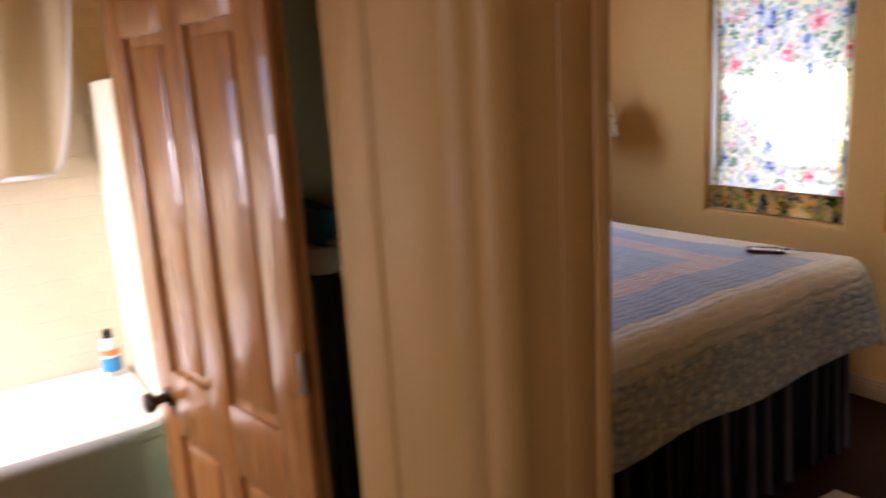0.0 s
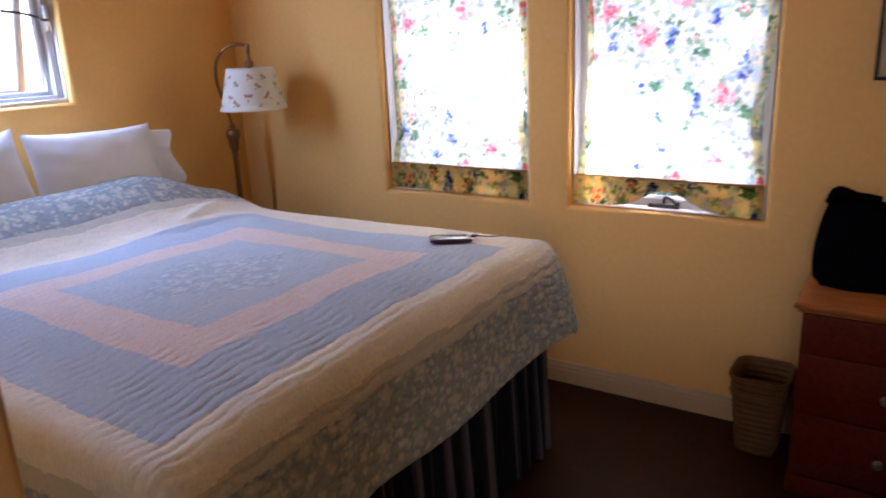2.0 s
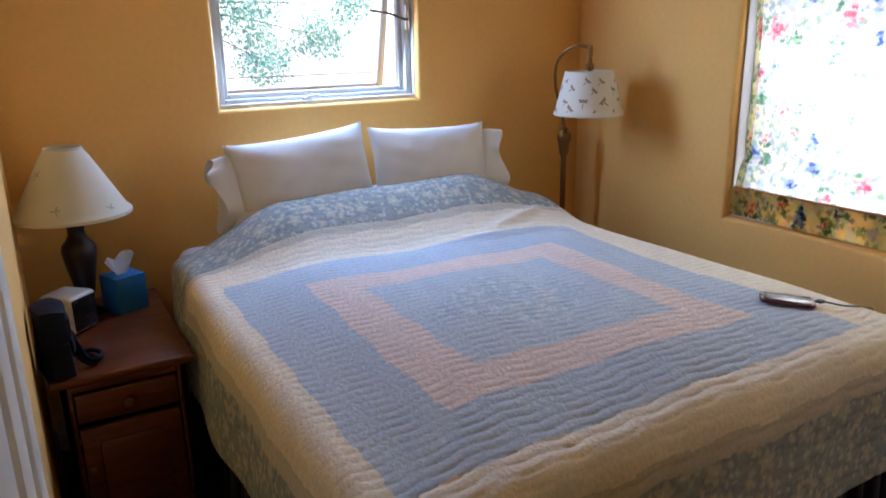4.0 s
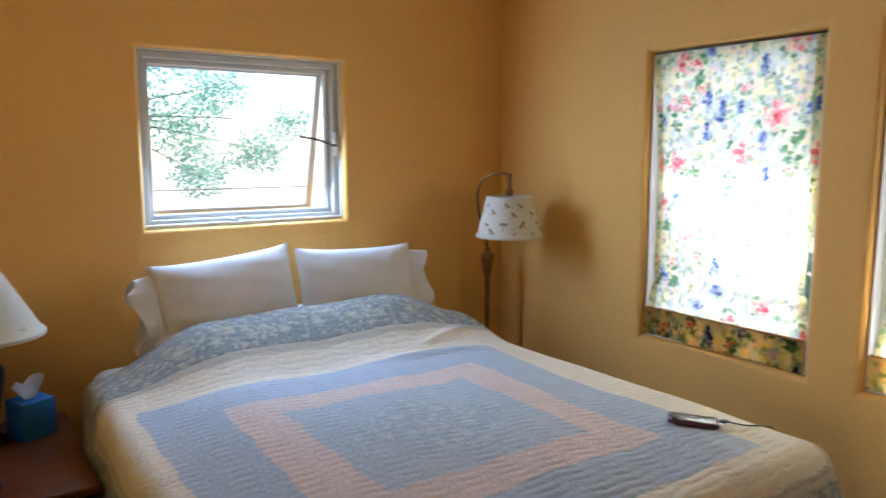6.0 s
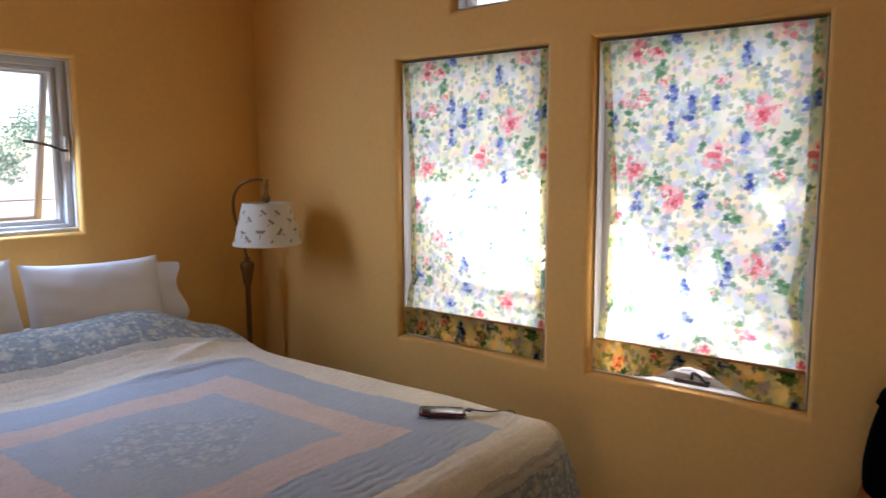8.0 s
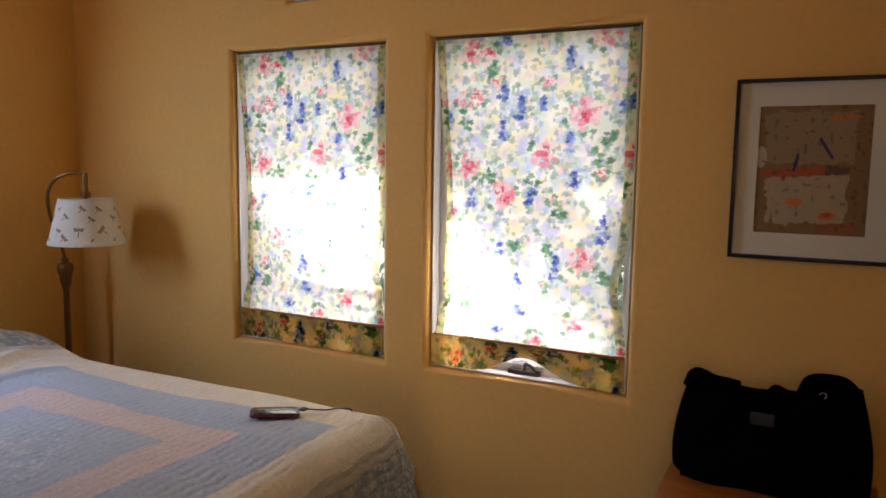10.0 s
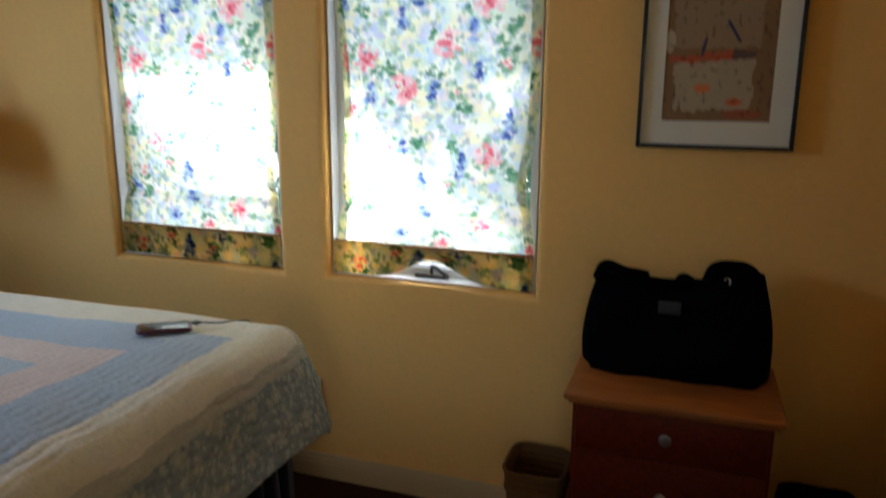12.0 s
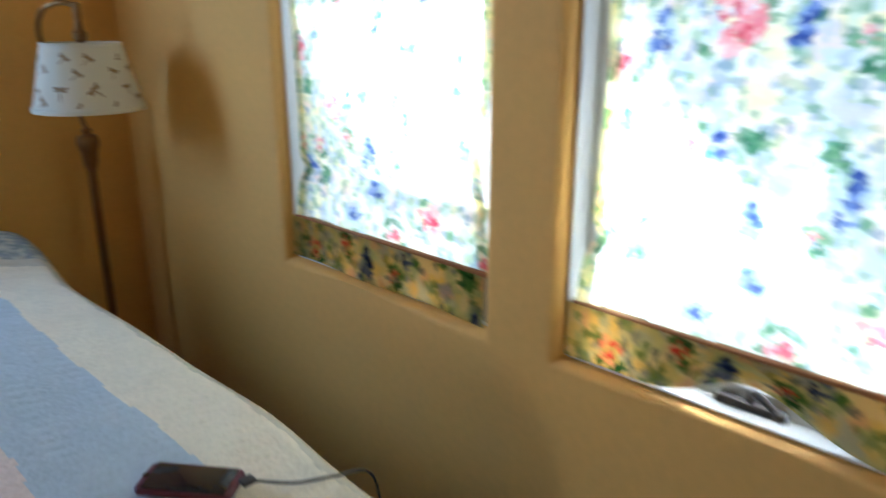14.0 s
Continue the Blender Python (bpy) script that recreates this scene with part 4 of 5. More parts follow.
part("wire", tube(curve_points([(3.352, 2.172, 0.810), (3.40, 2.140, 0.798), (3.455, 2.125, 0.788), (3.535, 2.13, 0.750), (3.585, 2.16, 0.60), (3.65, 2.19, 0.42), (3.80, 2.20, 0.30), (3.965, 2.20, 0.335)], 8), 0.0022, 6), M_DCABLE, cable)
outlet = thing("wall_outlet", pose(3.999, 2.20, 0.335), "white wall outlet with a charger plugged in", "outlet")
part("cover_plate", box(-0.007, -0.038, -0.060, 0, 0.038, 0.060, 0.003), M_PLASTIC, outlet)
part("charger", box(-0.036, -0.016, -0.018, -0.007, 0.016, 0.022, 0.004), M_DARKPL, outlet, "small black charger")
part("socket", box(-0.0095, -0.017, -0.046, -0.0065, 0.017, -0.022, 0.001), M_MATBOARD, outlet)

# ---- floor lamp in the corner ----
flamp = thing("floor_lamp", pose(3.800, 3.855, 0), "bronze gooseneck floor lamp with cream printed shade", "floor lamp")
part("base", lathe([(0.125, 0.0), (0.13, 0.008), (0.12, 0.02), (0.05, 0.032), (0.022, 0.045), (0.018, 0.07), (0.012, 0.08)], 36), M_BRASS, flamp)
part("pole", lathe([(0.0135, 0.075), (0.0135, 0.94), (0.015, 0.95)], 16), M_BRASS, flamp)
part("finial_bulb", lathe([(0.014, 0.95), (0.020, 0.965), (0.024, 0.985), (0.026, 1.01), (0.034, 1.035), (0.035, 1.05), (0.030, 1.065), (0.015, 1.072), (0.013, 1.078), (0.018, 1.084), (0.011, 1.092)], 24), M_BRASS, flamp, "turned bronze bulb")
part("gooseneck", tube(curve_points([(0.0, 0.0, 1.09), (-0.025, 0.0, 1.18), (-0.080, -0.025, 1.29), (-0.122, -0.080, 1.390), (-0.126, -0.150, 1.452), (-0.100, -0.212, 1.474), (-0.066, -0.245, 1.466)], 8), 0.0075, 10), M_BRASS, flamp)
sock = lathe([(0.007, -0.040), (0.011, -0.032), (0.011, 0.010), (0.004, 0.014)], 14, None, (-0.066, -0.245, 1.462))
lathe([(0.005, 1.365), (0.018, 1.372), (0.020, 1.392), (0.012, 1.402), (0.010, 1.42), (0.005, 1.43)], 18, sock, (-0.066, -0.245, 0))
part("socket", sock, M_BRASS, flamp, "brass socket and swivel")


def lampshade(name, r0, z0, r1, z1, parent, center, label, seg=48):
    bm = bmesh.new()
    t = 0.0025
    prof = [(r0, z0), (r0 + 0.002, z0 + 0.001), (r0 + 0.002, z0 + 0.012), (r0 - 0.0005, z0 + 0.014)]
    steps = 8
    for k in range(1, steps):
        f = k / steps
        prof.append((r0 + (r1 - r0) * f, z0 + (z1 - z0) * f))
    prof += [(r1 + 0.001, z1 - 0.008), (r1 + 0.002, z1 - 0.006), (r1 + 0.001, z1), (r1 - t, z1), (r1 - t, z1 - 0.01), (r0 - t, z0)]
    prof.append(prof[0])
    lathe(prof, seg, bm, center, close=False)
    bmesh.ops.remove_doubles(bm, verts=bm.verts, dist=1e-5)
    return part(name, bm, M_SHADE, parent, label)


SC = (-0.066, -0.245, 0)
fsh = lampshade("shade", 0.152, 1.176, 0.107, 1.367, flamp, SC, "cream fabric shade with brown dragonflies")


def cone_marks(parent, name, r0, z0, r1, z1, center, marks, outlines, material, label):
    """Flat printed motifs laid on a cone; a mark is (angle, height share, turn, size)."""
    bm = bmesh.new()
    for ang, f, turn, size in marks:
        for poly in outlines:
            vs = []
            for px, py in poly:
                c, s_ = math.cos(turn), math.sin(turn)
                qx, qy = (px * c - py * s_) * size, (px * s_ + py * c) * size
                g = f + qy / math.hypot(z1 - z0, r0 - r1)
                r = r0 + (r1 - r0) * g + 0.0009
                a = ang + qx / r
                vs.append(bm.verts.new((center[0] + r * math.cos(a), center[1] + r * math.sin(a), z0 + (z1 - z0) * g)))
            bm.faces.new(vs)
    return tagged(part(name, bm, material, parent, label, smooth=False), kind="stuff")


def wing(a, length, width):
    pts = []
    for k in range(8):
        t = k / 8 * 2 * math.pi
        lx, ly = length / 2 + length / 2 * math.cos(t), width / 2 * math.sin(t)
        pts.append((lx * math.cos(a) - ly * math.sin(a), lx * math.sin(a) + ly * math.cos(a)))
    return pts


DRAGON = [wing(-math.pi / 2, 0.75, 0.10), wing(math.pi / 2, 0.22, 0.16), wing(0.30, 0.5, 0.20), wing(-0.25, 0.42, 0.18), wing(math.pi - 0.30, 0.5, 0.20), wing(math.pi + 0.25, 0.42, 0.18)]
rng = random.Random(5)
marks = []
for row, f in enumerate((0.16, 0.38, 0.60, 0.80)):
    for k in range(9):
        marks.append((k * 2 * math.pi / 9 + row * 0.35 + rng.uniform(-0.1, 0.1), f + rng.uniform(-0.05, 0.05), rng.uniform(-1, 1), rng.choice((0.026, 0.036, 0.046))))
cone_marks(fsh, "dragonfly_print", 0.152, 1.176, 0.107, 1.367, SC, marks, DRAGON, M_PRINT, "brown printed dragonflies")

# ---- nightstand and what stands on it ----
NX0, NX1, NY0, NY1, NZ = 1.475, 1.878, 3.235, 3.975, 0.60
ns = thing("nightstand", pose((NX0 + NX1) / 2, (NY0 + NY1) / 2, 0), "stained pine nightstand with drawer and door", "nightstand")
w2, d2 = (NX1 - NX0) / 2, (NY1 - NY0) / 2
top = box(-w2, -d2, NZ - 0.026, w2, d2, NZ, 0.007, 3)
part("top", top, M_PINE, ns, "glossy stained pine top")
part("side_panel", box(-w2 + 0.025, -d2 + 0.03, 0.0, -w2 + 0.045, d2 - 0.005, NZ - 0.026, 0.002), M_PINE, ns)
part("side_panel", box(w2 - 0.045, -d2 + 0.03, 0.0, w2 - 0.025, d2 - 0.005, NZ - 0.026, 0.002), M_PINE, ns)
part("back_panel", box(-w2 + 0.045, d2 - 0.02, 0.05, w2 - 0.045, d2 - 0.008, NZ - 0.026), M_PINE, ns)
part("plinth", box(-w2 + 0.02, -d2 + 0.025, 0.0, w2 - 0.02, -d2 + 0.05, 0.07, 0.003), M_PINE, ns)
part("face_frame", bar_frame(-w2 + 0.025, 0.07, w2 - 0.025, NZ - 0.026, 0.03, -d2 + 0.03, -d2 + 0.05, 0.002), M_PINE, ns)
dr = part("drawer", box(-w2 + 0.058, -d2 + 0.018, 0.445, w2 - 0.058, -d2 + 0.045, 0.538, 0.006, 3), M_PINE, ns)
part("knob", lathe([(0.006, 0), (0.007, 0.012), (0.015, 0.018), (0.016, 0.026), (0.008, 0.031)], 16), M_PINE, dr).matrix_local = pose(0, -d2 + 0.018, 0.49, 90, 0, 0)
nd = part("door", box(-w2 + 0.058, -d2 + 0.020, 0.105, w2 - 0.058, -d2 + 0.045, 0.425, 0.005, 2), M_PINE, ns)
part("raised_panel", box(-w2 + 0.105, -d2 + 0.010, 0.15, w2 - 0.105, -d2 + 0.022, 0.38, 0.010, 2), M_PINE, nd)
part("knob", lathe([(0.006, 0), (0.007, 0.012), (0.015, 0.018), (0.016, 0.026), (0.008, 0.031)], 16), M_PINE, nd).matrix_local = pose(-w2 + 0.08, -d2 + 0.020, 0.30, 90, 0, 0)

tl = thing("table_lamp", pose(1.629, 3.80, NZ), "table lamp with dark turned base and cream shade", "table lamp")
LAMP_TURN = [(0.050, 0), (0.052, 0.010), (0.047, 0.018), (0.031, 0.030), (0.023, 0.045), (0.025, 0.06), (0.032, 0.10), (0.042, 0.16), (0.052, 0.22), (0.057, 0.262), (0.053, 0.285), (0.038, 0.305), (0.028, 0.325), (0.027, 0.345), (0.032, 0.365), (0.045, 0.385), (0.045, 0.392), (0.014, 0.396), (0.012, 0.43)]
part("base", lathe([(r, z * 0.895) for r, z in LAMP_TURN], 32), M_DLAMP, tl, "dark vase-shaped base")
tsh = lampshade("shade", 0.188, 0.360, 0.059, 0.593, tl, (0, 0, 0), "cream paper shade with faint leaf print")
LEAFY = [wing(0.5, 0.7, 0.2), wing(-0.4, 0.6, 0.22), wing(2.2, 0.6, 0.2), wing(-1.8, 0.8, 0.12)]
rng2 = random.Random(3)
M_FAINT = mat("faint_grey_print", (0.52, 0.50, 0.40), 0.85, vary=0.15, scale=60, fine=200, bump=0.0)
cone_marks(tsh, "leaf_print", 0.188, 0.360, 0.059, 0.593, (0, 0, 0), [(k * 0.9 + rng2.uniform(-0.2, 0.2), rng2.choice((0.15, 0.2, 0.62, 0.66)), rng2.uniform(-1, 1), 0.03) for k in range(7)], LEAFY, M_FAINT, "faint grey leaf print")

tb = thing("tissue_box", pose(1.752, 3.785, NZ, 0, 0, 24), "blue cube tissue box with a white tissue", "tissue box")
part("carton", box(-0.056, -0.056, 0, 0.056, 0.056, 0.132, 0.002), M_BLUEBOX, tb, "patterned blue carton")


def tissue(u, v):
    a = u * 2 * math.pi
    r = 0.016 + 0.026 * v + 0.010 * np.sin(a * 3 + 1) * v
    return r * np.cos(a) * 1.2 - 0.006 * v, r * np.sin(a) * 0.6 + 0.012 * v * np.sin(a * 2), 0.131 + 0.060 * v + 0.014 * np.sin(a * 2 + 0.6) * v


sheet("tissue", tissue, 40, 10, M_TISSUE, tb, label="crumpled white tissue")

rd = thing("alarm_clock", pose(1.566, 3.665, NZ, 0, 0, 45), "small white cube clock radio with black face", "clock")
shell = box(-0.062, -0.063, 0.004, 0.062, 0.063, 0.132, 0.014, 4)
part("shell", shell, M_PLASTIC, rd, "off-white plastic shell")
part("face", box(-0.051, -0.0665, 0.015, 0.051, -0.0615, 0.121, 0.004, 2), M_DARKPL, rd, "black glossy face")
for fx in (-0.03, 0.03):
    for fy in (-0.035, 0.035):
        part("foot", lathe([(0.006, 0), (0.006, 0.005)], 10, None, (fx, fy, 0)), M_DARKPL, rd)


def soft_body(bm_, amount, seed, scale=9):
    for v in bm_.verts:
        n = noise.noise_vector(v.co * scale + Vector((seed, seed * 2, 0)))
        v.co += n * amount
    return bm_


def soft_box(x0, y0, z0, x1, y1, z1, cuts, bulge, amount, seed):
    bm = bmesh.new()
    bmesh.ops.create_cube(bm, size=1.0)
    bmesh.ops.subdivide_edges(bm, edges=bm.edges[:], cuts=cuts, use_grid_fill=True)
    for v in bm.verts:
        c = v.co * 2
        f = Vector((c.x * math.sqrt(max(0, 1 - c.y * c.y / 2 * bulge - c.z * c.z / 2 * bulge * 0.4)), c.y * math.sqrt(max(0, 1 - c.x * c.x / 2 * bulge - c.z * c.z / 2 * bulge * 0.4)), c.z * math.sqrt(max(0, 1 - c.x * c.x / 2 * bulge * 0.4 - c.y * c.y / 2 * bulge * 0.4))))
        v.co = Vector(((x0 + x1) / 2 + f.x * (x1 - x0) / 2, (y0 + y1) / 2 + f.y * (y1 - y0) / 2, (z0 + z1) / 2 + f.z * (z1 - z0) / 2))
    zmin = z0
    soft_body(bm, amount, seed)
    for v in bm.verts:
        v.co.z = max(v.co.z, zmin)
    return bm


pouch = thing("handbag", pose(1.518, 3.345, NZ, 0, 0, 4), "navy nylon bag slumped on the nightstand", "bag")
part("body", soft_box(-0.055, -0.105, 0, 0.030, 0.095, 0.195, 9, 0.5, 0.015, 3), M_NAVY, pouch)
part("flap", soft_box(-0.052, -0.112, 0.06, 0.036, 0.066, 0.212, 8, 0.5, 0.016, 8), M_NAVY, pouch)
part("pocket", soft_box(-0.035, -0.124, 0.012, 0.026, -0.078, 0.115, 7, 0.5, 0.009, 5), M_NAVY, pouch)
for dx, lift_ in ((0.0, 0.009), (0.016, 0.019)):
    part("strap", tube(curve_points([(0.012, -0.02, 0.18), (0.036, 0.0, 0.11), (0.050 + dx, -0.03, 0.03), (0.078 + dx, -0.040, lift_), (0.094 + dx, 0.0, lift_), (0.072 + dx, 0.040, lift_), (0.036, 0.050, 0.016)], 6), 0.0070, 8), M_NAVY, pouch, "webbing strap")
part("buckle", box(0.032, -0.02, 0.115, 0.041, -0.006, 0.127, 0.002), M_METAL, pouch)

# ---- dresser with the bag, bin and picture ----
DX0, DX1, DY0, DY1, DZ = 3.60, 3.985, 0.667, 1.215, 0.647
ds = thing("dresser", pose((DX0 + DX1) / 2, (DY0 + DY1) / 2, 0), "cherry stained three-drawer dresser with honey top", "dresser")
hx, hy = (DX1 - DX0) / 2, (DY1 - DY0) / 2
tp = box(-hx, -hy, DZ - 0.020, hx, hy, DZ, 0.006, 3)
box(-hx + 0.010, -hy + 0.012, DZ - 0.032, hx - 0.004, hy - 0.012, DZ - 0.020, 0.004, 2, bm=tp)
part("top", tp, M_DTOP, ds, "honey coloured moulded top")
part("side_panel", box(-hx + 0.020, -hy + 0.024, 0, hx - 0.008, -hy + 0.042, DZ - 0.032, 0.002), M_CHERRYV, ds)
part("side_panel", box(-hx + 0.020, hy - 0.042, 0, hx - 0.008, hy - 0.024, DZ - 0.032, 0.002), M_CHERRYV, ds)
part("back_panel", box(hx - 0.020, -hy + 0.042, 0.03, hx - 0.010, hy - 0.042, DZ - 0.032), M_CHERRYV, ds)
part("plinth", box(-hx + 0.012, -hy + 0.020, 0.0, -hx + 0.035, hy - 0.020, 0.062, 0.004), M_CHERRY, ds)
for z0, z1, kz in ((0.487, 0.612, 0.556), (0.282, 0.483, 0.386), (0.070, 0.278, 0.176)):
    d = part("drawer", box(-hx + 0.014, -hy + 0.034, z0, -hx + 0.034, hy - 0.034, z1, 0.003, 2), M_CHERRY, ds)
    k = part("knob", lathe([(0.006, 0), (0.006, 0.010), (0.014, 0.015), (0.0165, 0.020), (0.013, 0.025), (0.004, 0.027)], 18), M_KNOB, d, "dull pewter knob")
    k.matrix_local = pose(-hx + 0.014, 0.007, kz, 0, -90, 0)
part("rail", box(-hx + 0.022, -hy + 0.042, 0.277, -hx + 0.036, hy - 0.042, 0.285), M_CHERRY, ds)
part("rail", box(-hx + 0.022, -hy + 0.042, 0.484, -hx + 0.036, hy - 0.042, 0.492), M_CHERRY, ds)

bag = thing("duffel_bag", pose(3.872, 0.948, DZ), "black nylon tote bag standing on the dresser", "bag")


def bag_fn(u, v):
    a = u * 2 * math.pi
    ca, sa = np.cos(a), np.sin(a)
    e = 0.35
    sx = np.sign(ca) * np.abs(ca) ** e
    sy = np.sign(sa) * np.abs(sa) ** e
    hw = 0.250 - 0.030 * v ** 2 + 0.010 * np.sin(v * 3.1)
    hd = 0.090 * (1 - 0.72 * v ** 1.6) + 0.01
    sag = -0.055 * np.exp(-((sy * hw - 0.015) / 0.085) ** 2) * v ** 3 + 0.020 * v ** 3 * (sy * hw < -0.10)
    z = 0.278 * v + sag + 0.006 * np.sin(a * 5 + v * 7) * v * (1 - v)
    inset = 0.02 * np.exp(-(v / 0.06) ** 2)
    return sx * (hd - inset * 0.5) + 0.006 * np.sin(sy * 8 + v * 9), sy * (hw - inset), z


sheet("body", bag_fn, 120, 40, M_BLACK, bag, label="black nylon body")
cap = bmesh.new()
box(-0.075, -0.225, 0.0, 0.075, 0.225, 0.012, 0.004, bm=cap)
part("bottom", cap, M_BLACK, bag)
part("zip_top", soft_box(-0.026, -0.225, 0.20, 0.026, 0.225, 0.268, 9, 0.35, 0.010, 6), M_BLACK, bag)
for sy, pk, lean in ((0.150, 0.302, -0.03), (-0.145, 0.322, 0.03)):
    part("handle", tube(curve_points([(lean, sy + 0.07, 0.26), (lean * 1.3, sy + 0.05, 0.30), (lean * 1.5, sy, pk - 0.015), (lean * 1.3, sy - 0.035, pk - 0.02), (lean, sy - 0.065, 0.275)], 6), 0.017, 10), M_BLACK, bag)
part("handle", tube(curve_points([(-0.03, 0.02, 0.235), (-0.035, -0.005, 0.285), (-0.035, -0.035, 0.278), (-0.03, -0.06, 0.262), (-0.03, -0.12, 0.285), (-0.03, -0.17, 0.315)], 6), 0.009, 8), M_BLACK, bag)
part("tag", box(-0.072, -0.012, 0.185, -0.066, 0.048, 0.220, 0.002), M_TAG, bag, "small grey name patch")
part("ring", tube([(0.0 - 0.045, -0.125 + 0.008 * math.cos(k), 0.285 + 0.008 * math.sin(k)) for k in np.linspace(0.3, 4.2, 12)], 0.0014, 6), M_METAL, bag, "metal ring")

# woven waste bin: rounded tapering box of straw strands
wb = thing("waste_basket", pose(3.864, 1.326, 0), "woven straw waste basket beside the dresser", "basket")


def ring_at(z, grow=0.0):
    f = z / 0.285
    hx_, hy_ = 0.082 + 0.024 * f + grow, 0.066 + 0.030 * f + grow
    pts = []
    for k in range(40):
        a = 2 * math.pi * k / 40
        c, s_ = math.cos(a), math.sin(a)
        pts.append((math.copysign(abs(c) ** 0.45, c) * hx_, math.copysign(abs(s_) ** 0.45, s_) * hy_, z))
    return pts


bw = bmesh.new()
prev = None
for z in [k * 0.285 / 26 for k in range(27)]:
    cur = [bw.verts.new(Vector(p) + Vector((0, 0, 0))) for p in ring_at(z, 0.0022 * (1 if int(round(z / (0.285 / 26))) % 2 else -1))]
    if prev:
        for k in range(40):
            bw.faces.new((prev[k], prev[(k + 1) % 40], cur[(k + 1) % 40], cur[k]))
    else:
        bw.faces.new(cur[::-1])
    prev = cur
weave = part("woven_wall", bw, M_WICKER, wb)
so = weave.modifiers.new("thickness", "SOLIDIFY")
so.thickness = 0.004
rim = ring_at(0.287)
part("rim", tube(rim + [rim[0]], 0.0055, 8), M_WICKER, wb, "thick braided rim")
rim = ring_at(0.225, 0.003)
part("band", tube(rim + [rim[0]], 0.004, 6), M_WICKER, wb)

# framed collage
pic = thing("picture_frame", pose(3.985, 0.890, 1.530), "black framed abstract paper collage with cream mat", "picture")
pw, phh = 0.208, 0.257


def yz_frame(a, b, w, d0, d1, bev):
    bm = box(d0, -a, -b, d1, -a + w, b, bev)
    box(d0, a - w, -b, d1, a, b, bev, bm=bm)
    box(d0, -a + w, -b, d1, a - w, -b + w, bev, bm=bm)
    box(d0, -a + w, b - w, d1, a - w, b, bev, bm=bm)
    return bm


def mat_ring(a, b, c, d, x0, x1):
    """One board with a window cut in it."""
    bm = bmesh.new()
    rings = [[bm.verts.new((x, sy * p, sz * q)) for sy, sz in ((-1, -1), (1, -1), (1, 1), (-1, 1))] for x, p, q in ((x0, a, b), (x0, c, d), (x1, c, d), (x1, a, b))]
    for r, n in zip(rings, rings[1:] + rings[:1]):
        for k in range(4):
            bm.faces.new((r[k], r[(k + 1) % 4], n[(k + 1) % 4], n[k]))
    return bm


part("frame", yz_frame(pw, phh, 0.011, -0.018, 0.008, 0.002), M_FRAME, pic, "thin black frame")
part("backing", box(0.002, -pw + 0.011, -phh + 0.011, 0.007, pw - 0.011, phh - 0.011), M_FRAME, pic)
part("mat_board", mat_ring(pw - 0.010, phh - 0.010, 0.142, 0.180, -0.004, -0.001), M_MATBOARD, pic, "cream mat board")


def collage(u, v):
    n1 = np.array([[noise.noise(Vector((a * 7, b * 7, 1))) for b in v[0]] for a in u[:, 0]])
    n2 = np.array([[noise.noise(Vector((a * 22, b * 22, 5))) for b in v[0]] for a in u[:, 0]])
    x, y = 1 - u, v                      # x rightwards as seen from the room
    c = np.ones(u.shape + (3,)) * np.array((0.26, 0.14, 0.055))
    e = 0.03 * n1 + 0.02 * n2
    pale = (x > 0.06 + e) & (x < 0.86 + e) & (y > 0.55 + e) & (y < 0.95 + e)
    c[pale] = (0.33, 0.22, 0.115)
    low = (x > 0.10 + 2 * e) & (x < 0.84 + e - 0.1 * (0.5 - y)) & (y > 0.08 + 2 * e) & (y < 0.44 + e + 0.04 * x)
    c[low] = (0.44, 0.33, 0.19)
    band = (x > 0.04) & (x < 0.82) & (np.abs(y - 0.47 - 0.05 * x + e) < 0.030)
    c[band] = (0.48, 0.10, 0.035)
    c[band & (x > 0.62)] = (0.14, 0.08, 0.06)
    for cx, cy, rx, ry, col in ((0.76, 0.91, 0.14, 0.018, (0.62, 0.16, 0.05)), (0.36, 0.25, 0.08, 0.035, (0.66, 0.20, 0.06)), (0.66, 0.15, 0.08, 0.03, (0.62, 0.15, 0.05)), (0.74, 0.06, 0.18, 0.035, (0.36, 0.10, 0.04)), (0.04, 0.60, 0.05, 0.09, (0.50, 0.40, 0.25))):
        m = ((x - cx) / rx) ** 2 + ((y - cy) / ry) ** 2 + 9 * e < 1
        c[m] = col
    for ax, ay, bx, by in ((0.56, 0.74, 0.67, 0.60), (0.37, 0.62, 0.34, 0.50)):
        t_ = np.clip(((x - ax) * (bx - ax) + (y - ay) * (by - ay)) / ((bx - ax) ** 2 + (by - ay) ** 2), 0, 1)
        m = np.hypot(x - ax - t_ * (bx - ax), y - ay - t_ * (by - ay)) < 0.014
        c[m] = (0.05, 0.04, 0.10)
    c[n2 > 0.42] *= 0.62
    return c


sheet("collage", lambda u, v: (0 * u - 0.0005, (u - 0.5) * 2 * 0.143, (v - 0.5) * 2 * 0.181), 110, 130, M_ART, pic, collage, label="brown and orange torn paper collage")

# ---- south side: backpack and bench with clothes ----
bp = thing("backpack", pose(3.80, 0.535, 0), "black backpack on the floor beside the dresser", "backpack")
part("body", soft_box(-0.12, -0.11, 0, 0.13, 0.11, 0.34, 9, 0.45, 0.014, 11), M_BLACK, bp)
part("handle", tube(curve_points([(-0.06, 0.09, 0.31), (-0.08, 0.06, 0.375), (-0.08, -0.03, 0.375), (-0.06, -0.08, 0.31)], 6), 0.011, 8), M_BLACK, bp)
